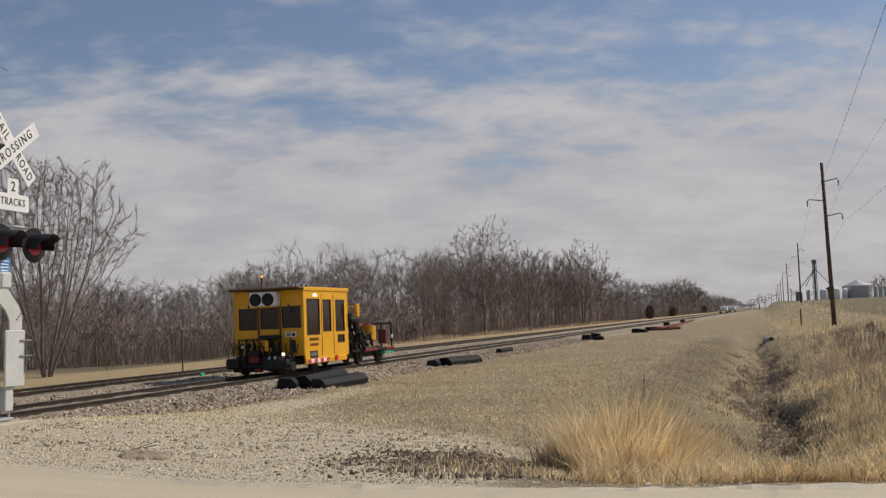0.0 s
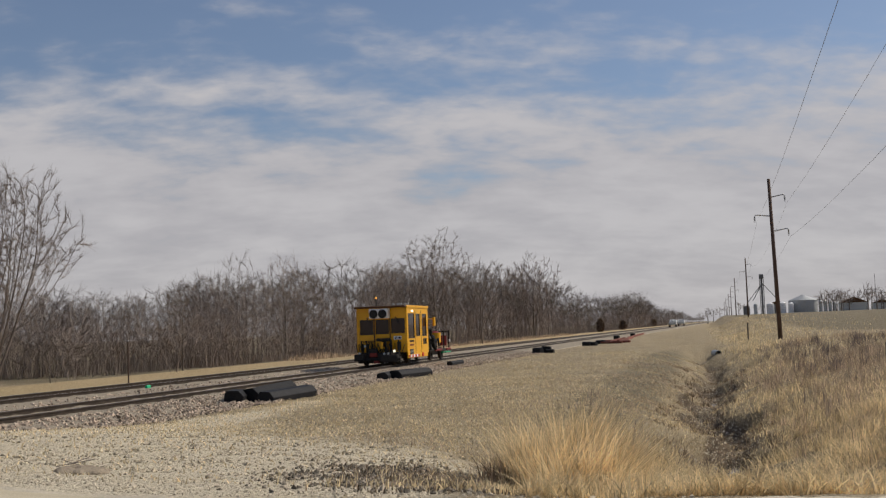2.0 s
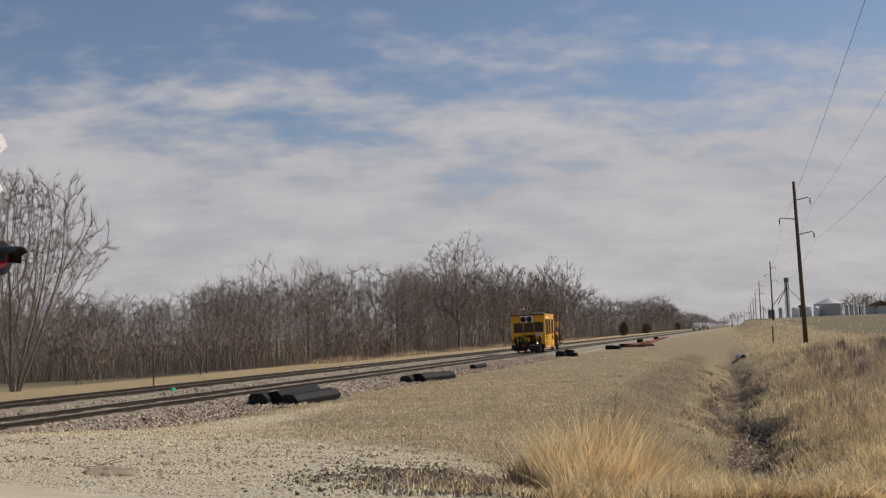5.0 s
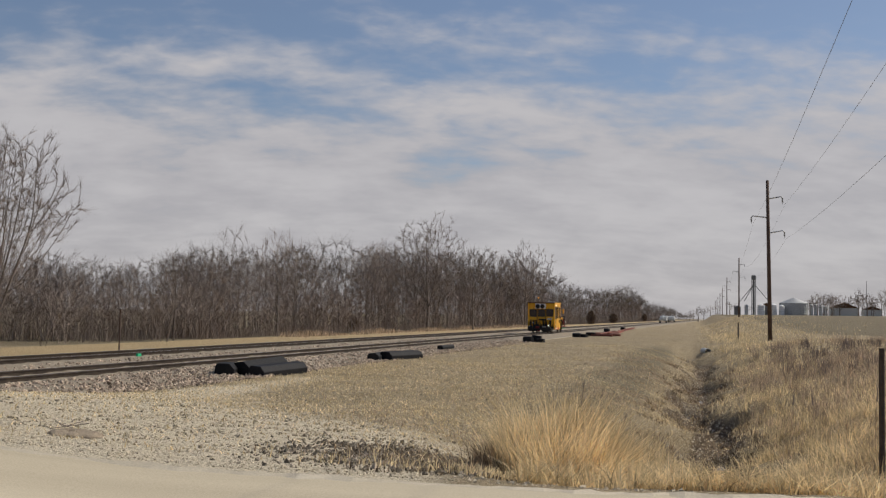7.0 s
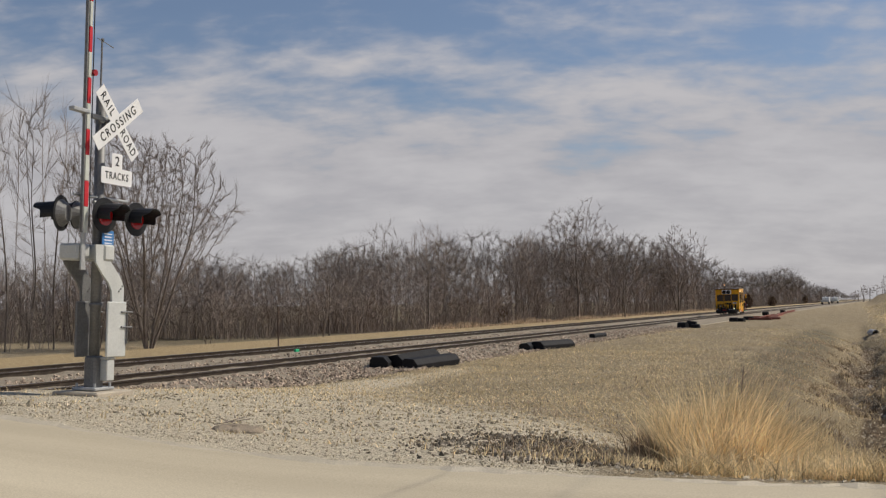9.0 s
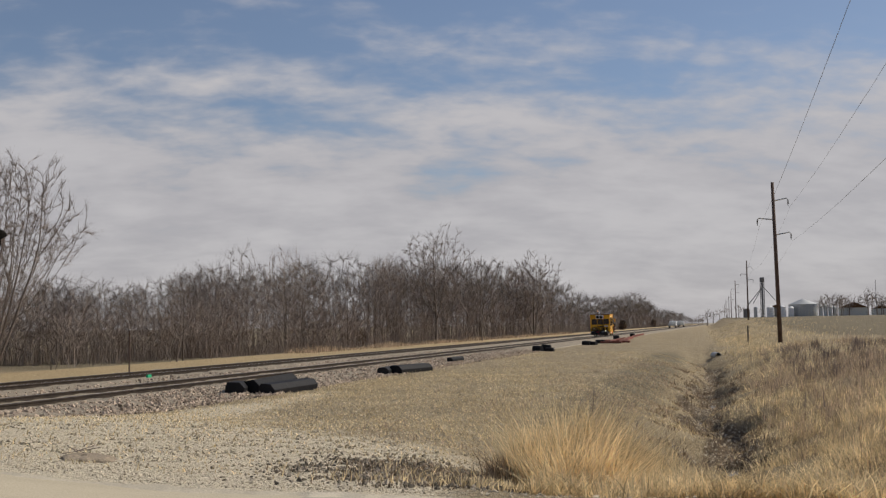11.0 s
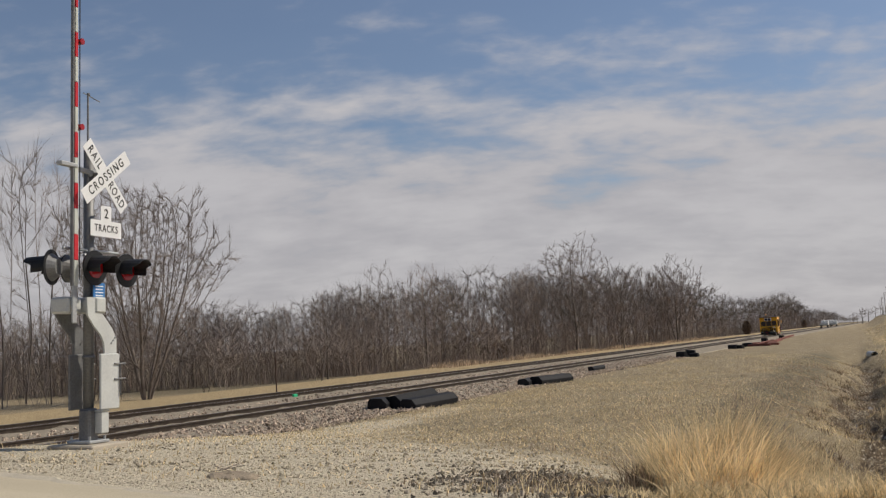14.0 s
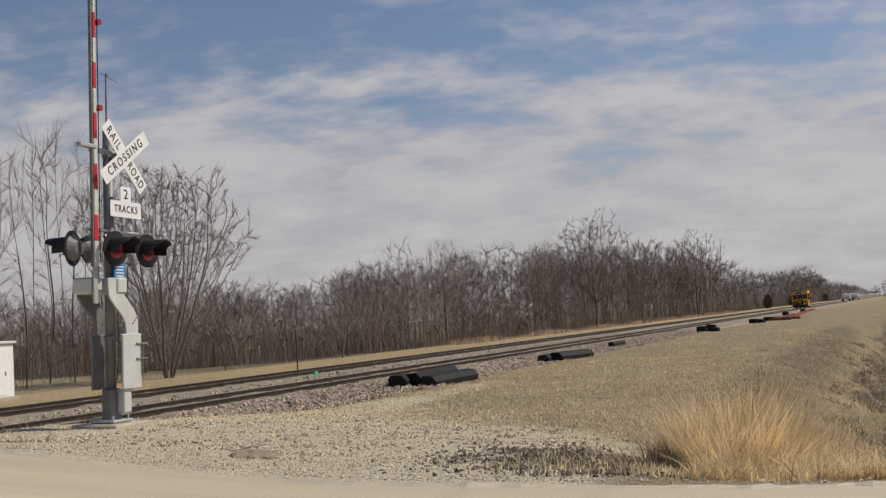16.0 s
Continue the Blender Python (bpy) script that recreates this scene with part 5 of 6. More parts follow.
# ---- beside the tracks ----
def rubber_beam(name, m, length, w, h, label, group):
    """A long black crossing panel with bevelled shoulders."""
    bm = bmesh.new()
    out = [(-w / 2, 0), (w / 2, 0), (w / 2, h * 0.58), (w * 0.20, h), (-w * 0.40, h * 0.93), (-w / 2, h * 0.66)]
    prism(bm, out, length)
    bmesh.ops.bevel(bm, geom=bm.edges[:], offset=0.012, segments=1, affect="EDGES")
    ob = link_mesh(name, bm, M_RUBBER)
    ob.matrix_world = m
    return tagged(ob, label, "rubber panel", group)


def panel_piles():
    lab = "black rubber crossing panel lying on the ballast"
    g = "discarded crossing panels"
    for x, y, dz, L, w, h, rx, ry, rz in (
            (-13.62, 29.3, -0.02, 0.95, 0.58, 0.36, 0, 6, 14), (-13.2, 30.9, 0.02, 2.6, 0.60, 0.43, 2.0, -4, -5), (-12.45, 30.5, 0.0, 2.6, 0.55, 0.34, 1.0, 8, -9),
            (-13.15, 43.6, 0.0, 2.2, 0.5, 0.30, 0, 0, 4), (-12.4, 44.6, 0.0, 2.8, 0.62, 0.36, 0, 5, -14), (-13.5, 58.0, 0.05, 3.0, 0.45, 0.30, 0, 0, -4),
            (-12.7, 84.0, 0.0, 1.1, 0.6, 0.42, 0, 0, 60), (-12.2, 85.0, 0.0, 1.0, 0.6, 0.5, 6, 8, 80), (-11.8, 84.5, -0.02, 0.9, 0.6, 0.3, 0, 0, 80),
            (-12.0, 115, 0.0, 1.2, 0.7, 0.4, 0, 0, 70), (-11.4, 116, 0.0, 1.2, 0.7, 0.35, 0, 6, 60),
            (-11.6, 127, 0.0, 1.4, 0.7, 0.4, 0, 0, 75), (-13.0, 171, 0.0, 1.2, 0.7, 0.5, 0, 0, 60), (-13.1, 215, 0.0, 1.2, 0.7, 0.5, 0, 0, 60)):
        x, y, k = beside(x, y)
        k *= 1.0 if y < 50 else 0.75
        L, w, h = L * k, w * k, h * k * (1.0 if y < 60 else 1.5)
        z = max(float(ground_z(x, y)), float(np.interp(x - float(shift(y)), [-14.9, -14.2, -13.6, -12.9, -12.2], [0.35, 0.33, 0.26, 0.20, 0.10])))
        rubber_beam("rubber_panel", pose(x, y, z + dz, rx, ry, rz), L, w, h, lab, g)


panel_piles()


def old_rails():
    rng = random.Random(9)
    v, f = extrude_y(RAIL_PROFILE, [0, 12, 24])
    first = None
    for i, (x, y, z, rz) in enumerate(((-10.6, 128, 0.22, 2.2), (-9.7, 131, 0.22, 2.4), (-11.2, 139, 0.30, 1.2), (-10.4, 152, 0.22, 2.2), (-11.0, 163, 0.22, 2.0), (-11.5, 176, 0.24, 1.6), (-12.0, 199, 0.24, 1.3), (-12.6, 222, 0.24, 1.0))):
        if first is None:
            first = from_arrays("old_rail", v, f, M_RUSTRED)
            ob = first
        else:
            ob = new("old_rail", first.data)
        x, y, k = beside(x, y)
        ob.matrix_world = pose(x, y, float(ground_z(x, y)) + 0.02, 0, 0, rz - HEADING) @ Matrix.Diagonal((1.5, k, 1.4, 1))
        tagged(ob, "rust-red length of old rail on the grass", "rail", "old rails by the track")
    for x, y, rz in ((-10.4, 128.5, 60), (-11.0, 131.5, 20), (-10.0, 135, 70), (-11.6, 143, 85)):
        x, y, k = beside(x, y)
        bm = bmesh.new()
        box(bm, (0, 0, 0.12), (0.23, 2.5, 0.20), 0.02)
        ob = link_mesh("old_tie", bm, M_RUSTRED)
        ob.matrix_world = at(x, y, 0, rz)
        tagged(ob, "reddish old wooden tie on the grass", "tie", "old ties by the track")


old_rails()


def small_markers():
    for x, y, s in ((-20.35, 36.0, 1.0), (-22.25, 36.9, 0.8)):
        bm = bmesh.new()
        box(bm, (0, 0, 0.07), (0.10, 0.28 * s, 0.14), 0.02)
        ob = link_mesh("track_marker", bm, M_GREEN)
        ob.matrix_world = pose(x, y, RAIL_Z - 0.16)
        tagged(ob, "bright green painted marker between the rails", "marker", "green track markers")
    t = thing("marker_post", at(-25.4, 43.2), "thin dark steel marker post beyond the tracks", "post")
    bm = bmesh.new()
    box(bm, (0, 0, 1.0), (0.055, 0.055, 2.1), 0.008)
    part("post", bm, M_POLE, t)
    bm = bmesh.new()
    box(bm, (0, 0, 2.06), (0.075, 0.075, 0.05), 0.008)
    part("cap", bm, M_GALV, t)


small_markers()


def bungalow():
    t = thing("equipment_cabinet", at(-34.6, 32.7), "white steel railway equipment cabinet beyond the tracks", "cabinet")
    bm = bmesh.new()
    box(bm, (0, 0, 1.2), (2.4, 2.0, 2.2), 0.03)
    part("body", bm, M_WHITE, t)
    bm = bmesh.new()
    box(bm, (0, 0, 2.36), (2.6, 2.2, 0.14), 0.04)
    part("roof", bm, M_GREYPAINT, t)
    bm = bmesh.new()
    box(bm, (1.215, 0.2, 1.15), (0.03, 0.8, 1.9), 0.01)
    door = part("door", bm, M_WHITE, t)
    bm = bmesh.new()
    box(bm, (1.25, 0.5, 1.1), (0.05, 0.04, 0.16), 0.01)
    part("handle", bm, M_GALV, door)
    bm = bmesh.new()
    box(bm, (0, 0, 0.05), (2.7, 2.3, 0.12), 0.01)
    part("footing", bm, M_CONC, t)


bungalow()


# ---- power line ----
POLES = [(1.9, -57), (5.8, 81), (9.75, 219), (11.6, 343), (14.3, 480), (16.9, 610), (18.6, 740), (20.6, 870)]
POLE_H = 11.95
ARMS = [(10.55, 1.05), (9.15, -1.2), (8.0, 1.15)]


def pole_thing(i, x, y):
    t = thing("utility_pole", at(x, y) @ pose(0, 0, 0, 0, -0.9 if i == 1 else 0, 0), "tall dark wooden utility pole with three staggered arms", "utility pole", "power line poles")
    bm = bmesh.new()
    rod(bm, (0, 0, -0.3), (0, 0, POLE_H), 0.165, 0.11, n=12)
    part("pole", bm, M_POLE, t, smooth=True)
    for z, reach in ARMS:
        bm = bmesh.new()
        s = 1 if reach > 0 else -1
        rod(bm, (0, 0, z), (reach * 0.9, 0, z + 0.16), 0.05, 0.04, n=8)
        rod(bm, (reach * 0.9, 0, z + 0.16), (reach, 0, z + 0.06), 0.04, 0.03, n=8)
        arm = part("arm", bm, M_GALV if i < 3 else M_POLE, t)
        bm = bmesh.new()
        for k in range(4):
            rod(bm, (reach, 0, z + 0.04 - k * 0.09), (reach, 0, z - 0.02 - k * 0.09), 0.065, 0.05, n=8)
        rod(bm, (reach, 0, z + 0.06), (reach, 0, z - 0.42), 0.02, n=6)
        part("insulator", bm, M_MASTGREY, arm)
    return t


for i, (px, py) in enumerate(POLES):
    pole_thing(i, px, py)


def power_lines():
    spots = [(x, y, float(ground_z(x, y))) for x, y in POLES]
    runs = [(r, z - 0.42, 0.006) for z, r in ARMS]
    for reach, z, rad in runs:
        w = Wood(1)
        pts = []
        for (x0, y0, z0), (x1, y1, z1) in zip(spots[:-1], spots[1:]):
            for k in range(12):
                s = k / 12
                sag = 1.3 * 4 * s * (1 - s)
                pts.append(Vector((x0 + (x1 - x0) * s + reach, y0 + (y1 - y0) * s, z0 + (z1 - z0) * s + z - sag)))
        w.tube(pts, [rad] * len(pts), 5, False)
        ob = from_arrays("power_line", w.v, w.f, M_WIRE)
        tagged(ob, "thin sagging overhead wire between the poles", "wire", "overhead wires")


power_lines()


# ---- grain elevator far off ----
def bin_thing(x, y, r, h, cone, mat, label):
    t = thing("grain_bin", at(x, y), label, "grain bin", "grain bins")
    bm = bmesh.new()
    rod(bm, (0, 0, -0.5), (0, 0, h), r, n=28)
    wall = part("wall", bm, mat, t, smooth=False)
    bm = bmesh.new()
    rod(bm, (0, 0, h), (0, 0, h + cone), r + 0.15, 0.4, n=28)
    part("roof", bm, mat, t)
    for k in range(1, int(h)):
        bm = bmesh.new()
        for a in range(28):
            p, q = a / 28 * 6.2832, (a + 1) / 28 * 6.2832
            rod(bm, (math.cos(p) * r, math.sin(p) * r, k), (math.cos(q) * r, math.sin(q) * r, k), 0.05, n=4)
        part("hoop", bm, M_GALV, wall)
    return t


def elevator():
    t = thing("grain_elevator", at(34.6, 600), "tall grey grain elevator leg with slanting spouts", "grain elevator")
    bm = bmesh.new()
    for sx in (-1, 1):
        for sy in (-1, 1):
            rod(bm, (sx, sy, 0), (sx, sy, 20), 0.14, n=6)
    for k in range(10):
        z = k * 2.0
        for sx, sy, ex, ey in ((-1, -1, 1, -1), (1, -1, 1, 1), (1, 1, -1, 1), (-1, 1, -1, -1)):
            rod(bm, (sx, sy, z), (ex, ey, z + 2), 0.07, n=4)
    rod(bm, (0, 0, 0), (0, 0, 20.2), 0.55, n=8)
    part("leg", bm, M_MASTGREY, t)
    bm = bmesh.new()
    box(bm, (0, 0, 20.6), (2.4, 2.4, 2.6), 0.3)
    part("head", bm, M_MASTGREY, t)
    for ex, ez in ((-8.4, 7.4), (-5.0, 9.0), (10.5, 6.2)):
        bm = bmesh.new()
        rod(bm, (0.3, 0, 17.0), (ex, 0, ez - 1.5), 0.2, n=6)
        part("spout", bm, M_MASTGREY, t)
    bin_thing(38.3, 596, 2.0, 5.2, 0.9, M_WHITE, "small white steel grain bin")
    bin_thing(44.5, 596, 2.0, 5.4, 0.9, M_WHITE, "small white steel grain bin")
    bin_thing(49.0, 596, 1.5, 4.8, 0.9, M_WHITE, "small white steel grain bin")
    bin_thing(56.0, 604, 7.6, 6.6, 3.0, M_GALV, "large grey corrugated grain bin")
    for x, h in ((64.5, 5.5), (66.8, 5.5), (69.3, 4.6), (71.5, 4.5), (30.6, 5.0)):
        bin_thing(x, 598, 0.95, h, 0.7, M_GREYPAINT, "narrow pale grain bin")
    for x, y, w, d, h, roof in ((42.0, 612, 8, 8, 5.0, M_ROOF), (26.0, 602, 3.4, 4, 4.2, M_MASTGREY), (82, 606, 14, 8, 4.2, M_ROOF), (97, 610, 9, 8, 3.4, M_ROOF)):
        b = thing("farm_shed", at(x, y), "low dark-roofed farm shed", "shed", "farm sheds")
        bm = bmesh.new()
        box(bm, (0, 0, h / 2), (w, d, h))
        part("wall", bm, M_GREYPAINT if x > 60 else M_MASTGREY, b)
        bm = bmesh.new()
        prism(bm, [(-w / 2 - 0.3, h), (w / 2 + 0.3, h), (0, h + w * 0.22)], d + 0.6)
        part("roof", bm, roof, b)
    m = thing("radio_mast", at(93, 600), "thin distant radio mast", "mast")
    bm = bmesh.new()
    rod(bm, (0, 0, 0), (0, 0, 19), 0.13, n=6)
    part("mast", bm, M_MASTGREY, m)
    bm = bmesh.new()
    for a in (0, 120, 240):
        rod(bm, (0, 0, 12), (math.cos(radians(a)) * 5, math.sin(radians(a)) * 5, 0), 0.04, n=4)
    part("stay", bm, M_MASTGREY, m)


elevator()


def far_trees():
    rng = random.Random(77)
    proto = tree_thing(61, 2, 9.0, dict(OPEN, points=90, reach=0.08, shoots=1, thin=0.045), "small bare tree on the far skyline", at(66, 520), "skyline trees")
    for i in range(60):
        az = -6.0 - rng.random() * 8
        d = rng.uniform(500, 680)
        m = on_ground(az, d, rng.uniform(0, 360))
        k = rng.uniform(0.7, 1.4)
        copy_thing(proto, m).scale = (k * 1.3, k * 1.3, k)
    for az, d, k in ((-0.45, 620, 1.0), (-0.75, 640, 0.8), (-1.1, 660, 0.7), (-1.5, 600, 0.6), (-2.1, 680, 0.9), (-2.4, 640, 0.7), (0.0, 760, 0.8), (-0.2, 700, 0.6), (-3.0, 660, 0.6)):
        copy_thing(proto, on_ground(az, d, az * 100)).scale = (k * 1.7, k * 1.7, k)


far_trees()


def cedar(m, h, w, seed):
    t = thing("cedar_bush", m, "dark rusty-green cedar bush at the wood's edge", "bush", "cedar bushes")
    rng = np.random.default_rng(seed)
    bm = bmesh.new()
    rod(bm, (0, 0, -0.1), (0, 0, h * 0.8), 0.09, 0.03, n=7)
    part("trunk", bm, M_BARK, t)
    n = 2600
    z = rng.random(n) ** 0.8
    r = w * (0.25 + 0.75 * np.sin(np.clip(z * 2.6 + 0.35, 0, 3.14))) * rng.random(n) ** 0.45
    a = rng.uniform(0, 6.283, n)
    p = np.stack([np.cos(a) * r, np.sin(a) * r, z * h], 1)
    s = rng.uniform(0.10, 0.26, n)
    u = rng.normal(0, 1, (n, 3)) * s[:, None] * 0.6
    q = rng.normal(0, 1, (n, 3)) * s[:, None] * 0.6
    v = np.stack([p - u, p + u, p + q], 1).reshape(-1, 3)
    from_arrays("foliage", v.tolist(), np.arange(3 * n).reshape(-1, 3).tolist(), M_CEDAR, t)
    return t


cedar(on_ground(5.2, 300), 3.6, 1.3, 1)
cedar(on_ground(4.0, 372), 3.2, 1.5, 2)
cedar(on_ground(2.35, 560), 4.0, 1.5, 3)
# this one stands for a low dark bush, built from the cedar shape
cedar(on_ground(18.6, 117), 1.8, 1.7, 4)


def parked_truck(x, y, label):
    t = thing("work_truck", pose(x, y, RAIL_Z - 0.05, 0, 0, -HEADING), label, "truck", "distant work vehicles")
    bm = bmesh.new()
    box(bm, (0, 2.2, 1.5), (2.3, 2.2, 1.7), 0.15)
    part("cab", bm, M_WHITE, t)
    bm = bmesh.new()
    box(bm, (0, -1.6, 1.2), (2.4, 4.6, 0.7), 0.05)
    part("bed", bm, M_GREYPAINT, t)
    bm = bmesh.new()
    rod(bm, (0, -0.6, 1.5), (0, -2.2, 2.5), 0.16, n=8)
    rod(bm, (0, -2.2, 2.5), (0.3, -3.8, 1.9), 0.13, n=8)
    part("boom", bm, M_GREYPAINT, t)
    for yy in (2.2, -1.4, -2.8):
        for xx in (-1.0, 1.0):
            bm = bmesh.new()
            rod(bm, (xx - 0.15, yy, 0.5), (xx + 0.15, yy, 0.5), 0.5, n=16)
            part("wheel", bm, M_BLACK, t)
    return t


parked_truck(-8.25, 350, "distant white work truck with a loader boom")
parked_truck(-6.6, 415, "distant white work truck beside the track")
parked_truck(-9.6, 505, "distant pale work truck on the track")


# ---- ditch, fence and growth ----
def ditch_things():
    bm = bmesh.new()
    g = []
    for y in np.linspace(-2, 0, 13):
        rr = 0.25 + 0.012 * math.sin(y * 22)
        g.append([[bm.verts.new((math.cos(a) * (rr - k), y, math.sin(a) * (rr - k))) for a in np.linspace(0, 6.2832, 21)[:-1]] for k in (0, 0.025)])
    for i in range(12):
        for k in (0, 1):
            for j in range(20):
                bm.faces.new((g[i][k][j], g[i][k][(j + 1) % 20], g[i + 1][k][(j + 1) % 20], g[i + 1][k][j]))
    for j in range(20):
        bm.faces.new((g[0][0][j], g[0][1][j], g[0][1][(j + 1) % 20], g[0][0][(j + 1) % 20]))
    ob = link_mesh("culvert_pipe", bm, M_GALV)
    ob.matrix_world = pose(1.0, 80.0, float(ground_z(1.0, 79.0)) + 0.2, 0, 0, 8)
    tagged(ob, "galvanised corrugated culvert pipe end in the ditch", "culvert")
    rng = np.random.default_rng(33)
    # standing water, held by the uneven bed
    for y0, y1, half, up in ((17.5, 21.5, 0.30, 0.03), (23.5, 29.0, 0.34, 0.03), (30.0, 37.0, 0.62, 0.05), (36.0, 44.5, 0.80, 0.06), (45.0, 49.0, 0.5, 0.04)):
        v, f = [], []
        ys = np.linspace(y0, y1, 15)
        z = float(np.mean([ground_z(float(ditch_x(y)), y) for y in ys])) + up
        for y in ys:
            k = half * math.sin((y - y0) / (y1 - y0) * 3.1) ** 0.6 * rng.uniform(0.55, 1.1) + 0.02
            c = float(ditch_x(y)) + 0.30 * math.sin(y * 0.8) + rng.normal(0, 0.06)
            v += [(c - k, y, z), (c + k, y, z)]
        for i in range(len(ys) - 1):
            f.append((2 * i, 2 * i + 1, 2 * i + 3, 2 * i + 2))
        tagged(from_arrays("water", v, f, M_WATER), "shallow muddy water standing in the ditch", "water", "ditch puddles", "structure")
    for x, y, top, r in ((2.12, 13.0, 1.88, 0.036), (4.0, 92, 1.9, 0.06)):
        h = top - float(ground_z(x, y))
        t = thing("fence_post", at(x, y, 0, 15), "weathered dark fence post in dead weeds", "fence post", "fence posts")
        bm = bmesh.new()
        rod(bm, (0, 0, -0.2), (0.01, 0, h), r, r * 0.9, n=9)
        part("post", bm, M_FENCE, t)
        bm = bmesh.new()
        for z in (0.35, 0.75, 1.05):
            rod(bm, (r * 0.9, 0, z), (r + 0.03, 0, z + 0.02), 0.006, n=5)
        part("staple", bm, M_GALV, t)


ditch_things()


def growth():
    rng = np.random.default_rng(91)

    def place(n, x0, x1, y0, y1, power=1.0):
        return rng.uniform(x0, x1, n), y0 + rng.random(n) ** power * (y1 - y0)

    def on(x, y):
        return np.stack([x, y, ground_z(x, y) - 0.01], 1)

    # short dry turf
    x, y = place(150000, -12.3, 12, 9.2, 75, 1.7)
    lane = np.exp(-((x + 8.6) / 3.0) ** 2) * (1 - ease(22, 55, y))
    patch = 0.5 + 0.5 * np.sin(x * 0.9 + 2.0 * np.sin(y * 0.31)) * np.sin(y * 0.5 + x * 0.3)
    gravelly = (1 - ease(-4.5, -1.5, x)) * (1 - ease(6, 17, y - road_edge(x)))
    keep = (rng.random(len(x)) > np.maximum(0.45 * lane, gravelly * 0.93)) & (rng.random(len(x)) < 0.08 + 0.85 * patch ** 2) & (y > road_edge(x) + 0.5)
    x, y = x[keep], y[keep]
    stems("turf", on(x, y), rng.uniform(0.03, 0.13, len(x)), M_STRAW, "short dry tan grass on the bank", 92, 0.007, 0.7, "grass")
    # flat bits of straw over the gravelly bank
    x, y = place(70000, -12.2, 2.5, 9.4, 42, 1.6)
    keep = (y > road_edge(x) + 0.8) & ((np.abs(x + 3.0) > 1.2) | (y > road_edge(x) + 3.2)) & (rng.random(len(x)) < 0.10 + 0.75 * ease(3, 12, y - road_edge(x)))
    x, y = x[keep], y[keep]
    p = on(x, y)
    p[:, 2] += 0.012
    stems("straw_litter", p, rng.uniform(0.012, 0.05, len(x)), M_STRAW, "flattened bits of pale straw on the bank", 99, 0.009, 1.6, "grass")
    # tall straw clump by the road, in tussocks that lean each its own way
    px, py, ph, pa = [], [], [], []
    for k in range(130):
        a, r = rng.uniform(0, 6.283), rng.random() ** 0.6
        cx, cy = -1.45 + math.cos(a) * r * 0.72, 12.4 + math.sin(a) * r * 1.4
        m = int(rng.integers(35, 120))
        px.append(cx + rng.normal(0, 0.09, m))
        py.append(cy + rng.normal(0, 0.09, m))
        ph.append((1.75 - 0.85 * r) * rng.uniform(0.6, 1.0) * rng.uniform(0.35, 1.0, m))
        way = rng.normal(0, 0.30, 2) + np.array([math.cos(a), math.sin(a)]) * 0.15 * r + np.array([0.12, 0.0])
        pa.append(np.tile(way, (m, 1)))
    x, y, h = np.concatenate(px), np.concatenate(py), np.concatenate(ph)
    stems("tall_grass", on(x, y), h, M_STRAW, "tall golden dry grass clump by the road", 93, 0.0065, 0.24, "grass", np.concatenate(pa))
    # dark stems added on the clump's shaded side, their colour standing in for shade
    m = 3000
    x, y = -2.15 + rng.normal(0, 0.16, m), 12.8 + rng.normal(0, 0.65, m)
    stems("clump_foot", on(x, y), rng.uniform(0.08, 0.42, m), M_SOD_AND_SHADE, "dark brown stems standing in for shade at the clump's foot", 193, 0.007, 0.7, "grass")
    # stubble and dead weeds over the dark shoulder
    m = 2600
    x = -2.7 + 0.95 * rng.normal(0, 0.55, m)
    y = road_edge(x) + np.maximum(2.2 + rng.normal(0, 0.7, m), 0.6)
    stems("shoulder_stubble", on(x, y), rng.uniform(0.02, 0.08, m), M_SOD_AND_SHADE, "dark stubble on the stony road shoulder", 197, 0.008, 0.9, "grass")
    # a low straw fringe along the road, and straw over the ditch head
    n = 15000
    x = rng.uniform(-1.5, 9, n)
    y = road_edge(x) + 0.55 + np.abs(rng.normal(0, 0.55, n))
    keep = np.sin(x * 2.7 + np.sin(y * 3)) + rng.normal(0, 0.6, n) > -0.5
    x, y = x[keep], y[keep]
    stems("road_fringe", on(x, y), rng.uniform(0.05, 0.30, len(x)), M_STRAW, "low ragged straw fringe along the road", 195, 0.006, 1.2, "grass")

    def bed(x, y):
        """Distance from the gully's middle, in its own ragged half widths."""
        c = ditch_x(y) + 0.22 * np.sin(y * 1.7 + 0.4) + 0.12 * np.sin(y * 4.1)
        return np.abs(x - c) / (0.80 + 0.28 * np.sin(y * 0.8 + 2) + 0.22 * np.sin(y * 2.9 + x * 2))

    # matted straw on the ditch banks
    n = 34000
    x, y = place(n, -1.6, 5.5, 9.8, 24, 1.3)
    keep = (y > road_edge(x) + 0.6) & ((bed(x, y) > 0.75 + 0.35 * rng.random(n)) | (y < 11)) & (rng.random(n) < 0.10 + 0.9 * ease(-1.6, 0.2, x)) & (np.sin(x * 2.1 + y) * np.sin(y * 1.4 - x) > -0.35)
    x, y = x[keep], y[keep]
    lean = np.stack([np.sin(x * 1.9 + y), np.cos(y * 1.3 - x)], 1) * 0.55
    stems("ditch_grass", on(x, y), rng.uniform(0.08, 0.44, len(x)), M_STRAW, "matted straw-coloured grass on the ditch banks", 94, 0.0065, 0.8, "grass", lean)
    # broken sod and dead roots in the bed of the ditch
    n = 17000
    x, y = place(n, -2.2, 3.4, 11.2, 72, 1.5)
    keep = (bed(x, y) < 1.3) & (bed(x, y) > 0.25) & (np.sin(x * 3.1 + y * 1.3) * np.sin(y * 1.9 - x * 2) > -0.05)
    x, y = x[keep], y[keep]
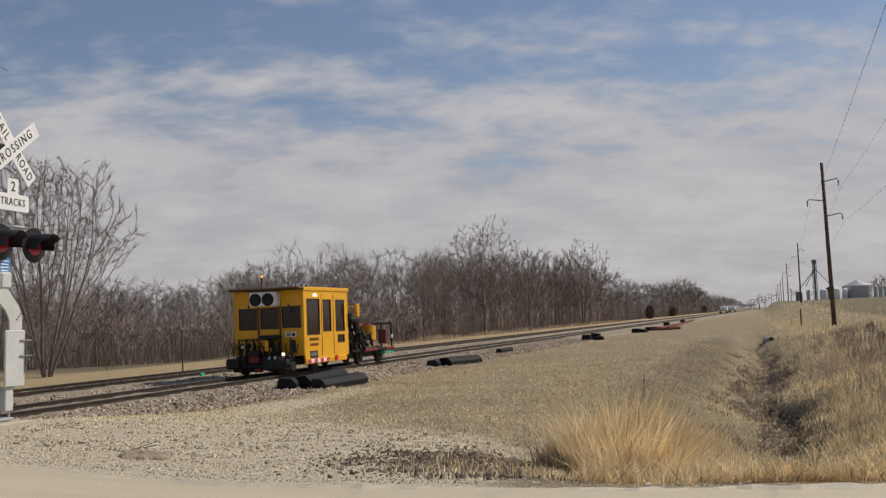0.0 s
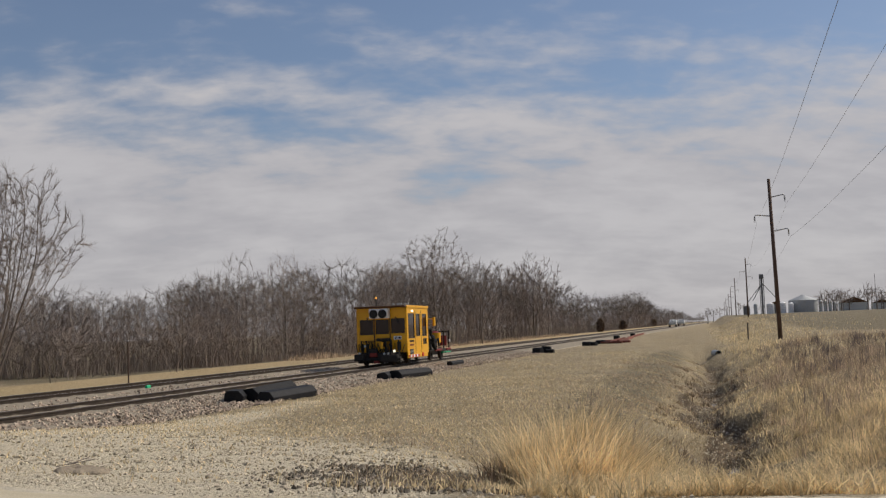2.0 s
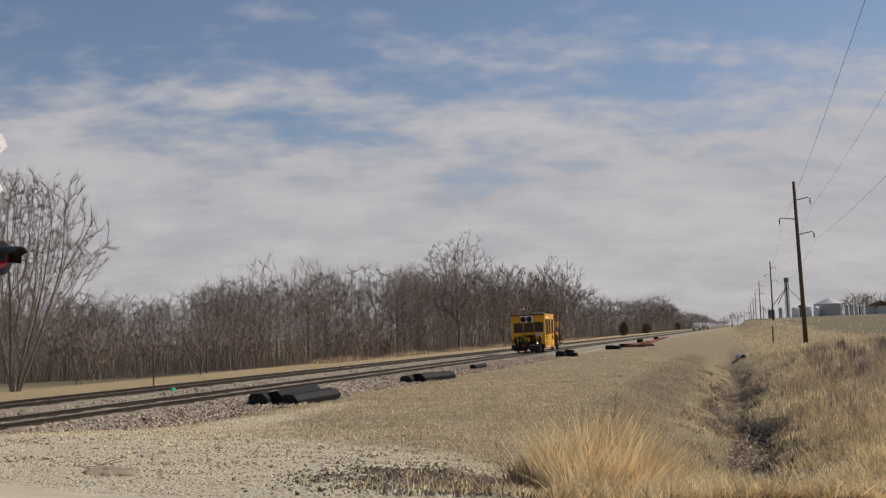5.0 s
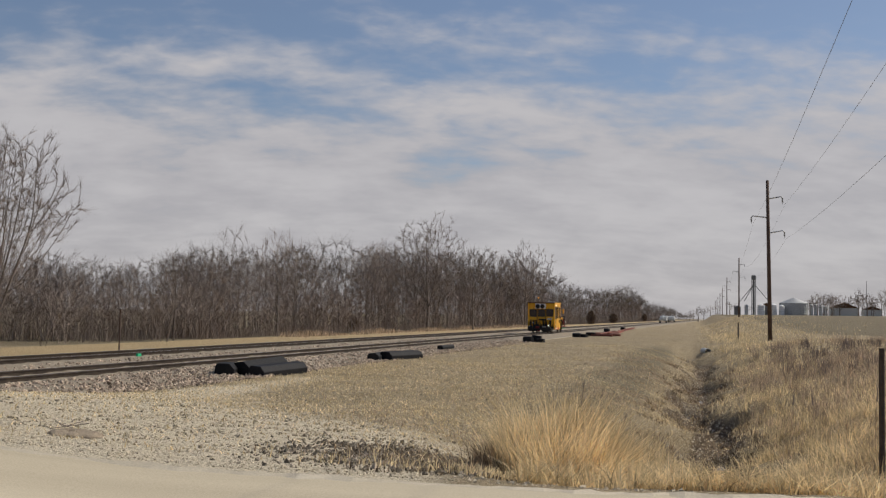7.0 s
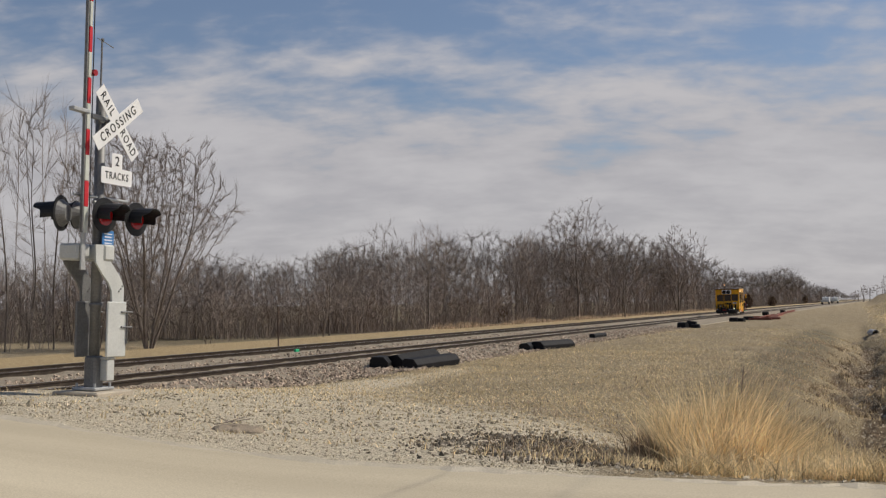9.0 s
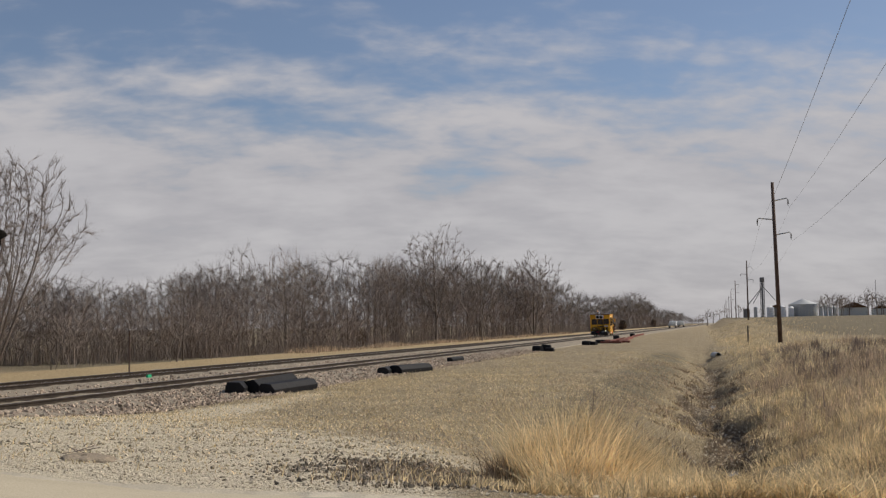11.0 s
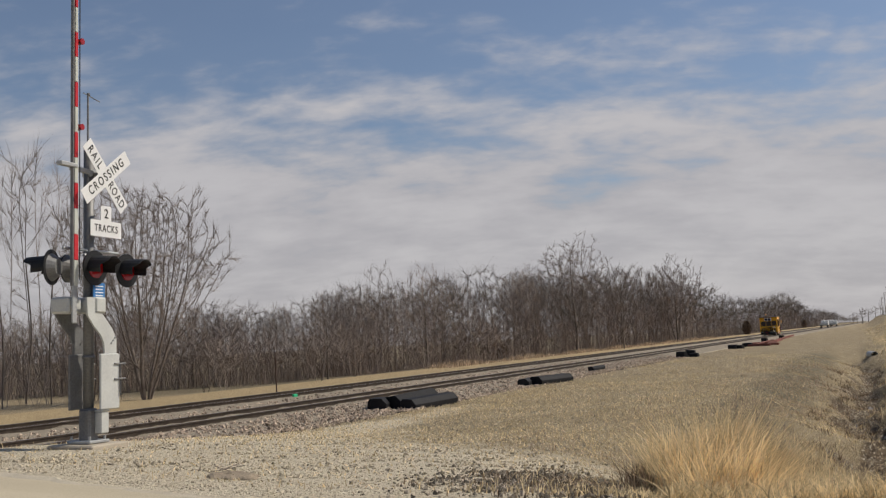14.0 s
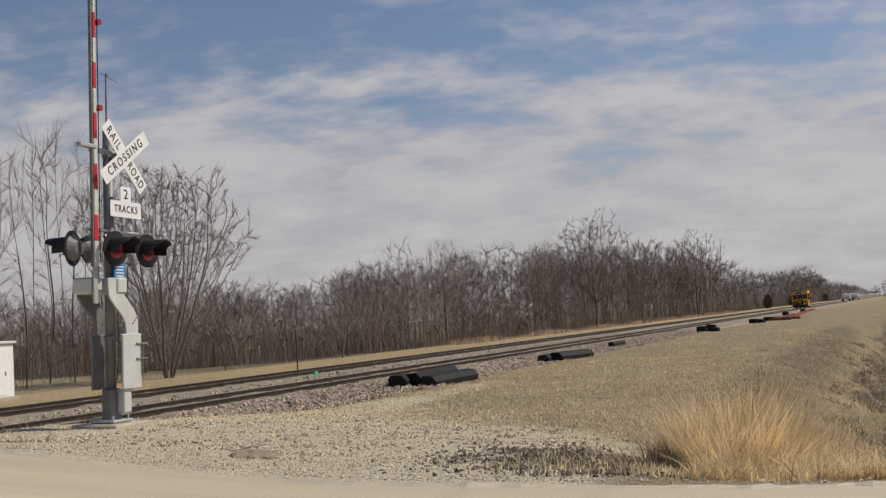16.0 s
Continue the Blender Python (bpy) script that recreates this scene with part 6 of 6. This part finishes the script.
    stems("ditch_litter", on(x, y), rng.uniform(0.04, 0.24, len(x)), M_SOD_AND_SHADE, "matted dark brown dead grass in the ditch bed", 98, 0.009, 1.2, "grass")
    # grey dead weeds low in the turf of the near bank
    x, y = place(42000, -6.5, 0.6, 10.5, 60, 1.6)
    patch = np.sin(x * 1.7 + np.sin(y * 0.6)) * np.sin(y * 0.55 + x * 0.6) + rng.normal(0, 0.45, len(x))
    keep = (y > road_edge(x) + 1.0) & ((y - road_edge(x) > 7) | (x > -1.8)) & (patch > 0.05) & (rng.random(len(x)) < np.exp(-((x + 2.6 - 0.02 * y) / 2.4) ** 2))
    x, y = x[keep], y[keep]
    stems("bank_weeds", on(x, y), rng.uniform(0.03, 0.15, len(x)), M_WEED, "low grey dead weeds in the turf of the bank", 103, 0.007, 0.8, "weeds")
    # leaning tussocks over the far bank and the ditch sides
    def tussocks(n, per, x0, x1, y0, y1, tall, seed, mat, name, label, width, lean):
        g = np.random.default_rng(seed)
        cx, cy = g.uniform(x0, x1, n), y0 + g.random(n) ** 1.5 * (y1 - y0)
        ok = (cy > road_edge(cx) + 0.7) & ((bed(cx, cy) > 1.0) | (mat is M_SOD_AND_SHADE))
        cx, cy = cx[ok], cy[ok]
        ch = tall * g.uniform(0.45, 1.1, len(cx))
        m = len(cx)
        dx, dy = np.repeat(g.normal(0, 0.10, m), per), np.repeat(g.normal(0, 0.10, m), per)
        x = np.repeat(cx, per) + g.normal(0, 0.11, m * per) + dx
        y = np.repeat(cy, per) + g.normal(0, 0.13, m * per) + dy
        h = np.repeat(ch, per) * g.uniform(0.4, 1.1, m * per)
        stems(name, on(x, y), h, mat, label, seed + 1, width, lean, "grass")

    tussocks(620, 26, -0.6, 8.5, 10.2, 34, 0.36, 111, M_STRAW, "straw_tussocks", "leaning straw-coloured tussocks on the ditch sides", 0.0065, 0.75)
    tussocks(760, 22, 1.6, 11, 12, 50, 0.55, 121, M_WEED, "weed_tussocks", "grey-brown dead weed tussocks on the far bank", 0.006, 0.55)
    tussocks(260, 22, -1.2, 2.4, 12, 60, 0.26, 131, M_SOD_AND_SHADE, "sod_tussocks", "dark brown sod and matted dead grass by the ditch", 0.009, 1.1)
    tussocks(300, 20, 2.0, 12, 12, 66, 0.50, 141, M_BRUSH, "dead_forbs", "brown dead forbs standing on the far bank", 0.006, 0.5)
    tussocks(80, 24, 3.2, 10, 36, 66, 0.70, 151, M_BRUSH, "dark_weeds", "dark reddish-brown dead weeds by the fence", 0.010, 0.45)
    # weeds on the far bank
    n = 30000
    x, y = place(n, 1.3, 13, 12, 72, 1.4)
    patch = np.sin(x * 1.3 + y * 0.4) * np.sin(y * 0.7 - x) + rng.normal(0, 0.4, n)
    keep = (patch > -0.05) & (x - ditch_x(y) > 1.6 + 0.02 * y) & ~((y > 44) & (y < 60) & (x > 3.5) & (rng.random(n) < 0.85))
    x, y, patch = x[keep], y[keep], patch[keep]
    stems("weeds", on(x, y), np.clip(0.22 + 0.22 * patch + rng.normal(0, 0.10, len(x)), 0.08, 0.75), M_WEED, "grey-brown dead weeds along the fence", 95, 0.006, 0.5, "weeds")
    # straw on both sides of the ditch, further off
    n = 26000
    x, y = place(n, -2.2, 7, 16, 130, 1.5)
    keep = (bed(x, y) > 1.1) & (x > -0.3) & (rng.random(n) < np.exp(-((x - 2.6 - 0.012 * y) / 1.6) ** 2) + 0.10)
    x, y = x[keep], y[keep]
    stems("bank_grass", on(x, y), rng.uniform(0.1, 0.5, len(x)) * (0.6 + 0.4 * np.sin(y * 0.4 + x)), M_STRAW, "golden dry grass tufts along the ditch", 96, 0.010, 0.9, "grass")
    # golden grass further along the right of way
    n = 15000
    x, y = place(n, 1.5, 26, 66, 240, 1.3)
    keep = rng.random(n) < np.exp(-((x - 4 - 0.02 * y) / (2 + 0.02 * y)) ** 2) + 0.03
    x, y = x[keep], y[keep]
    stems("far_grass", on(x, y), rng.uniform(0.1, 0.45, len(x)) * (0.6 + 0.4 * np.sin(y * 0.17 + x * 0.5)), M_STRAW, "golden dry grass strip below the power line", 101, 0.022, 0.4, "grass")
    # straw along the edge of the wood
    n = 9000
    y = 84 + rng.random(n) ** 1.2 * 160
    x = -33.6 + shift(y) - rng.random(n) * 2.6
    stems("edge_grass", on(x, y), rng.uniform(0.15, 0.7, n) * (0.6 + 0.4 * np.sin(y * 0.3)), M_WEED, "pale dry grass along the edge of the wood", 97, 0.025, 0.3, "grass")
    # a few dead stalks standing over the turf
    for x, y, h, lean in ((-1.55, 14.2, 1.25, 5), (-1.38, 14.3, 1.12, 9), (-1.1, 14.6, 0.95, 12), (-1.7, 14.9, 0.85, -4), (1.9, 22.0, 1.2, 4), (2.3, 21, 1.0, -5), (3.0, 19, 1.1, 3)):
        t = thing("dead_stalk", at(x, y) @ pose(0, 0, 0, 0, lean, 0), "tall dead weed stalk with a dark seed head", "weed", "dead stalks")
        bm = bmesh.new()
        rod(bm, (0, 0, -0.03), (0.01, 0, h), 0.006, 0.004, n=5)
        part("stem", bm, M_WEED, t)
        bm = bmesh.new()
        rod(bm, (0.008, 0, h * 0.78), (0.012, 0, h * 1.05), 0.014, 0.005, n=6)
        part("seed_head", bm, M_BRUSH, t)


growth()


def shrubs():
    rng = random.Random(19)
    proto = tree_thing(71, 3, 3.6, BUSH, "leafless brown shrub beyond the tracks", on_ground(33.2, 66), "shrubs")
    for i in range(104):
        if i < 50:
            y = 76 + (i / 50) ** 1.5 * 330
            x = -35.4 + float(shift(y)) - rng.random() * 2.5
            m = at(x, y, -0.05, rng.uniform(0, 360))
        else:
            m = on_ground(26.5 + (i - 50) * 0.41, rng.uniform(71, 84), rng.uniform(0, 360))
        k = rng.uniform(0.7, 1.6)
        copy_thing(proto, m).scale = (k * 1.1, k * 1.1, k)
    for az, d, k in ((34.2, 63, 0.8), (32.3, 69, 0.7), (38.5, 60, 0.7), (40.3, 62, 0.8), (44.5, 60, 0.8), (42.6, 59, 0.7), (46.5, 61, 0.9)):
        copy_thing(proto, on_ground(az, d, az * 40)).scale = (k, k, k)


shrubs()


def dark_stones():
    rng = np.random.default_rng(15)
    n = 9000
    x = -2.75 + 1.0 * rng.normal(0, 0.62, n)
    y = road_edge(x) + np.maximum(2.2 + rng.normal(0, 0.75, n), 0.5 + rng.random(n))
    scatter_stones("roadside_stones", np.stack([x, y, ground_z(x, y) + 0.004], 1), 0.010 + 0.03 * rng.random(n) ** 3, M_STONEDARK, "grey broken stones on the road shoulder", 16)
    # small heap of earth and twigs on the gravel
    t = thing("earth_heap", at(-6.3, 9.75), "small dark heap of earth and stones on the gravel", "heap")
    bm = bmesh.new()
    ball(bm, (0, 0, -0.03), 0.27, (1.3, 0.8, 0.30), 4)
    for v in bm.verts:
        v.co += v.co.normalized() * 0.06 * noise.noise(v.co * 9)
    part("mound", bm, M_FILL, t)
    bm = bmesh.new()
    for k in range(4):
        a = rng.uniform(0, 6.28)
        rod(bm, (rng.uniform(-0.2, 0.2), rng.uniform(-0.12, 0.12), 0.06), (math.cos(a) * 0.2, math.sin(a) * 0.16, 0.12), 0.004, n=4)
    part("twig", bm, M_BRUSH, t)


dark_stones()
ballast_stones()
gravel_stones()
bank_stones()


def motions():
    travel = [(0.0, 33.7), (0.5, 38.2), (1.0, 43.0), (1.5, 48.0), (2.0, 53.3), (2.5, 58.9), (3.0, 64.6), (3.5, 70.6), (4.0, 76.7), (5.2, 92.5),
              (6.5, 110.8), (7.0, 117.8), (7.5, 125.6), (8.0, 134.6), (8.5, 142.4), (9.0, 149.0), (9.5, 156.0), (10.0, 162.8), (11.2, 183.5),
              (12.5, 205.5), (13.0, 213.8), (13.5, 221.3), (14.0, 228.6), (14.5, 236.6), (15.0, 244.8), (15.5, 252.4), (16.0, 260.0)]
    travel = [(t, beside(NEAR_TRACK, y)[1]) for t, y in travel]
    walk(MACHINE, [(t, pose(NEAR_TRACK + float(shift(y)), y, RAIL_Z, 0, 0, -HEADING)) for t, y in travel])
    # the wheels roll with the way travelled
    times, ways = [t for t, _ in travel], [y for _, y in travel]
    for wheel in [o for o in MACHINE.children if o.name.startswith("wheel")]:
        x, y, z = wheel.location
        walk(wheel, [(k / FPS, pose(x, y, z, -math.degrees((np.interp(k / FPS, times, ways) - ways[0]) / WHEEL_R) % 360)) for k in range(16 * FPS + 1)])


motions()
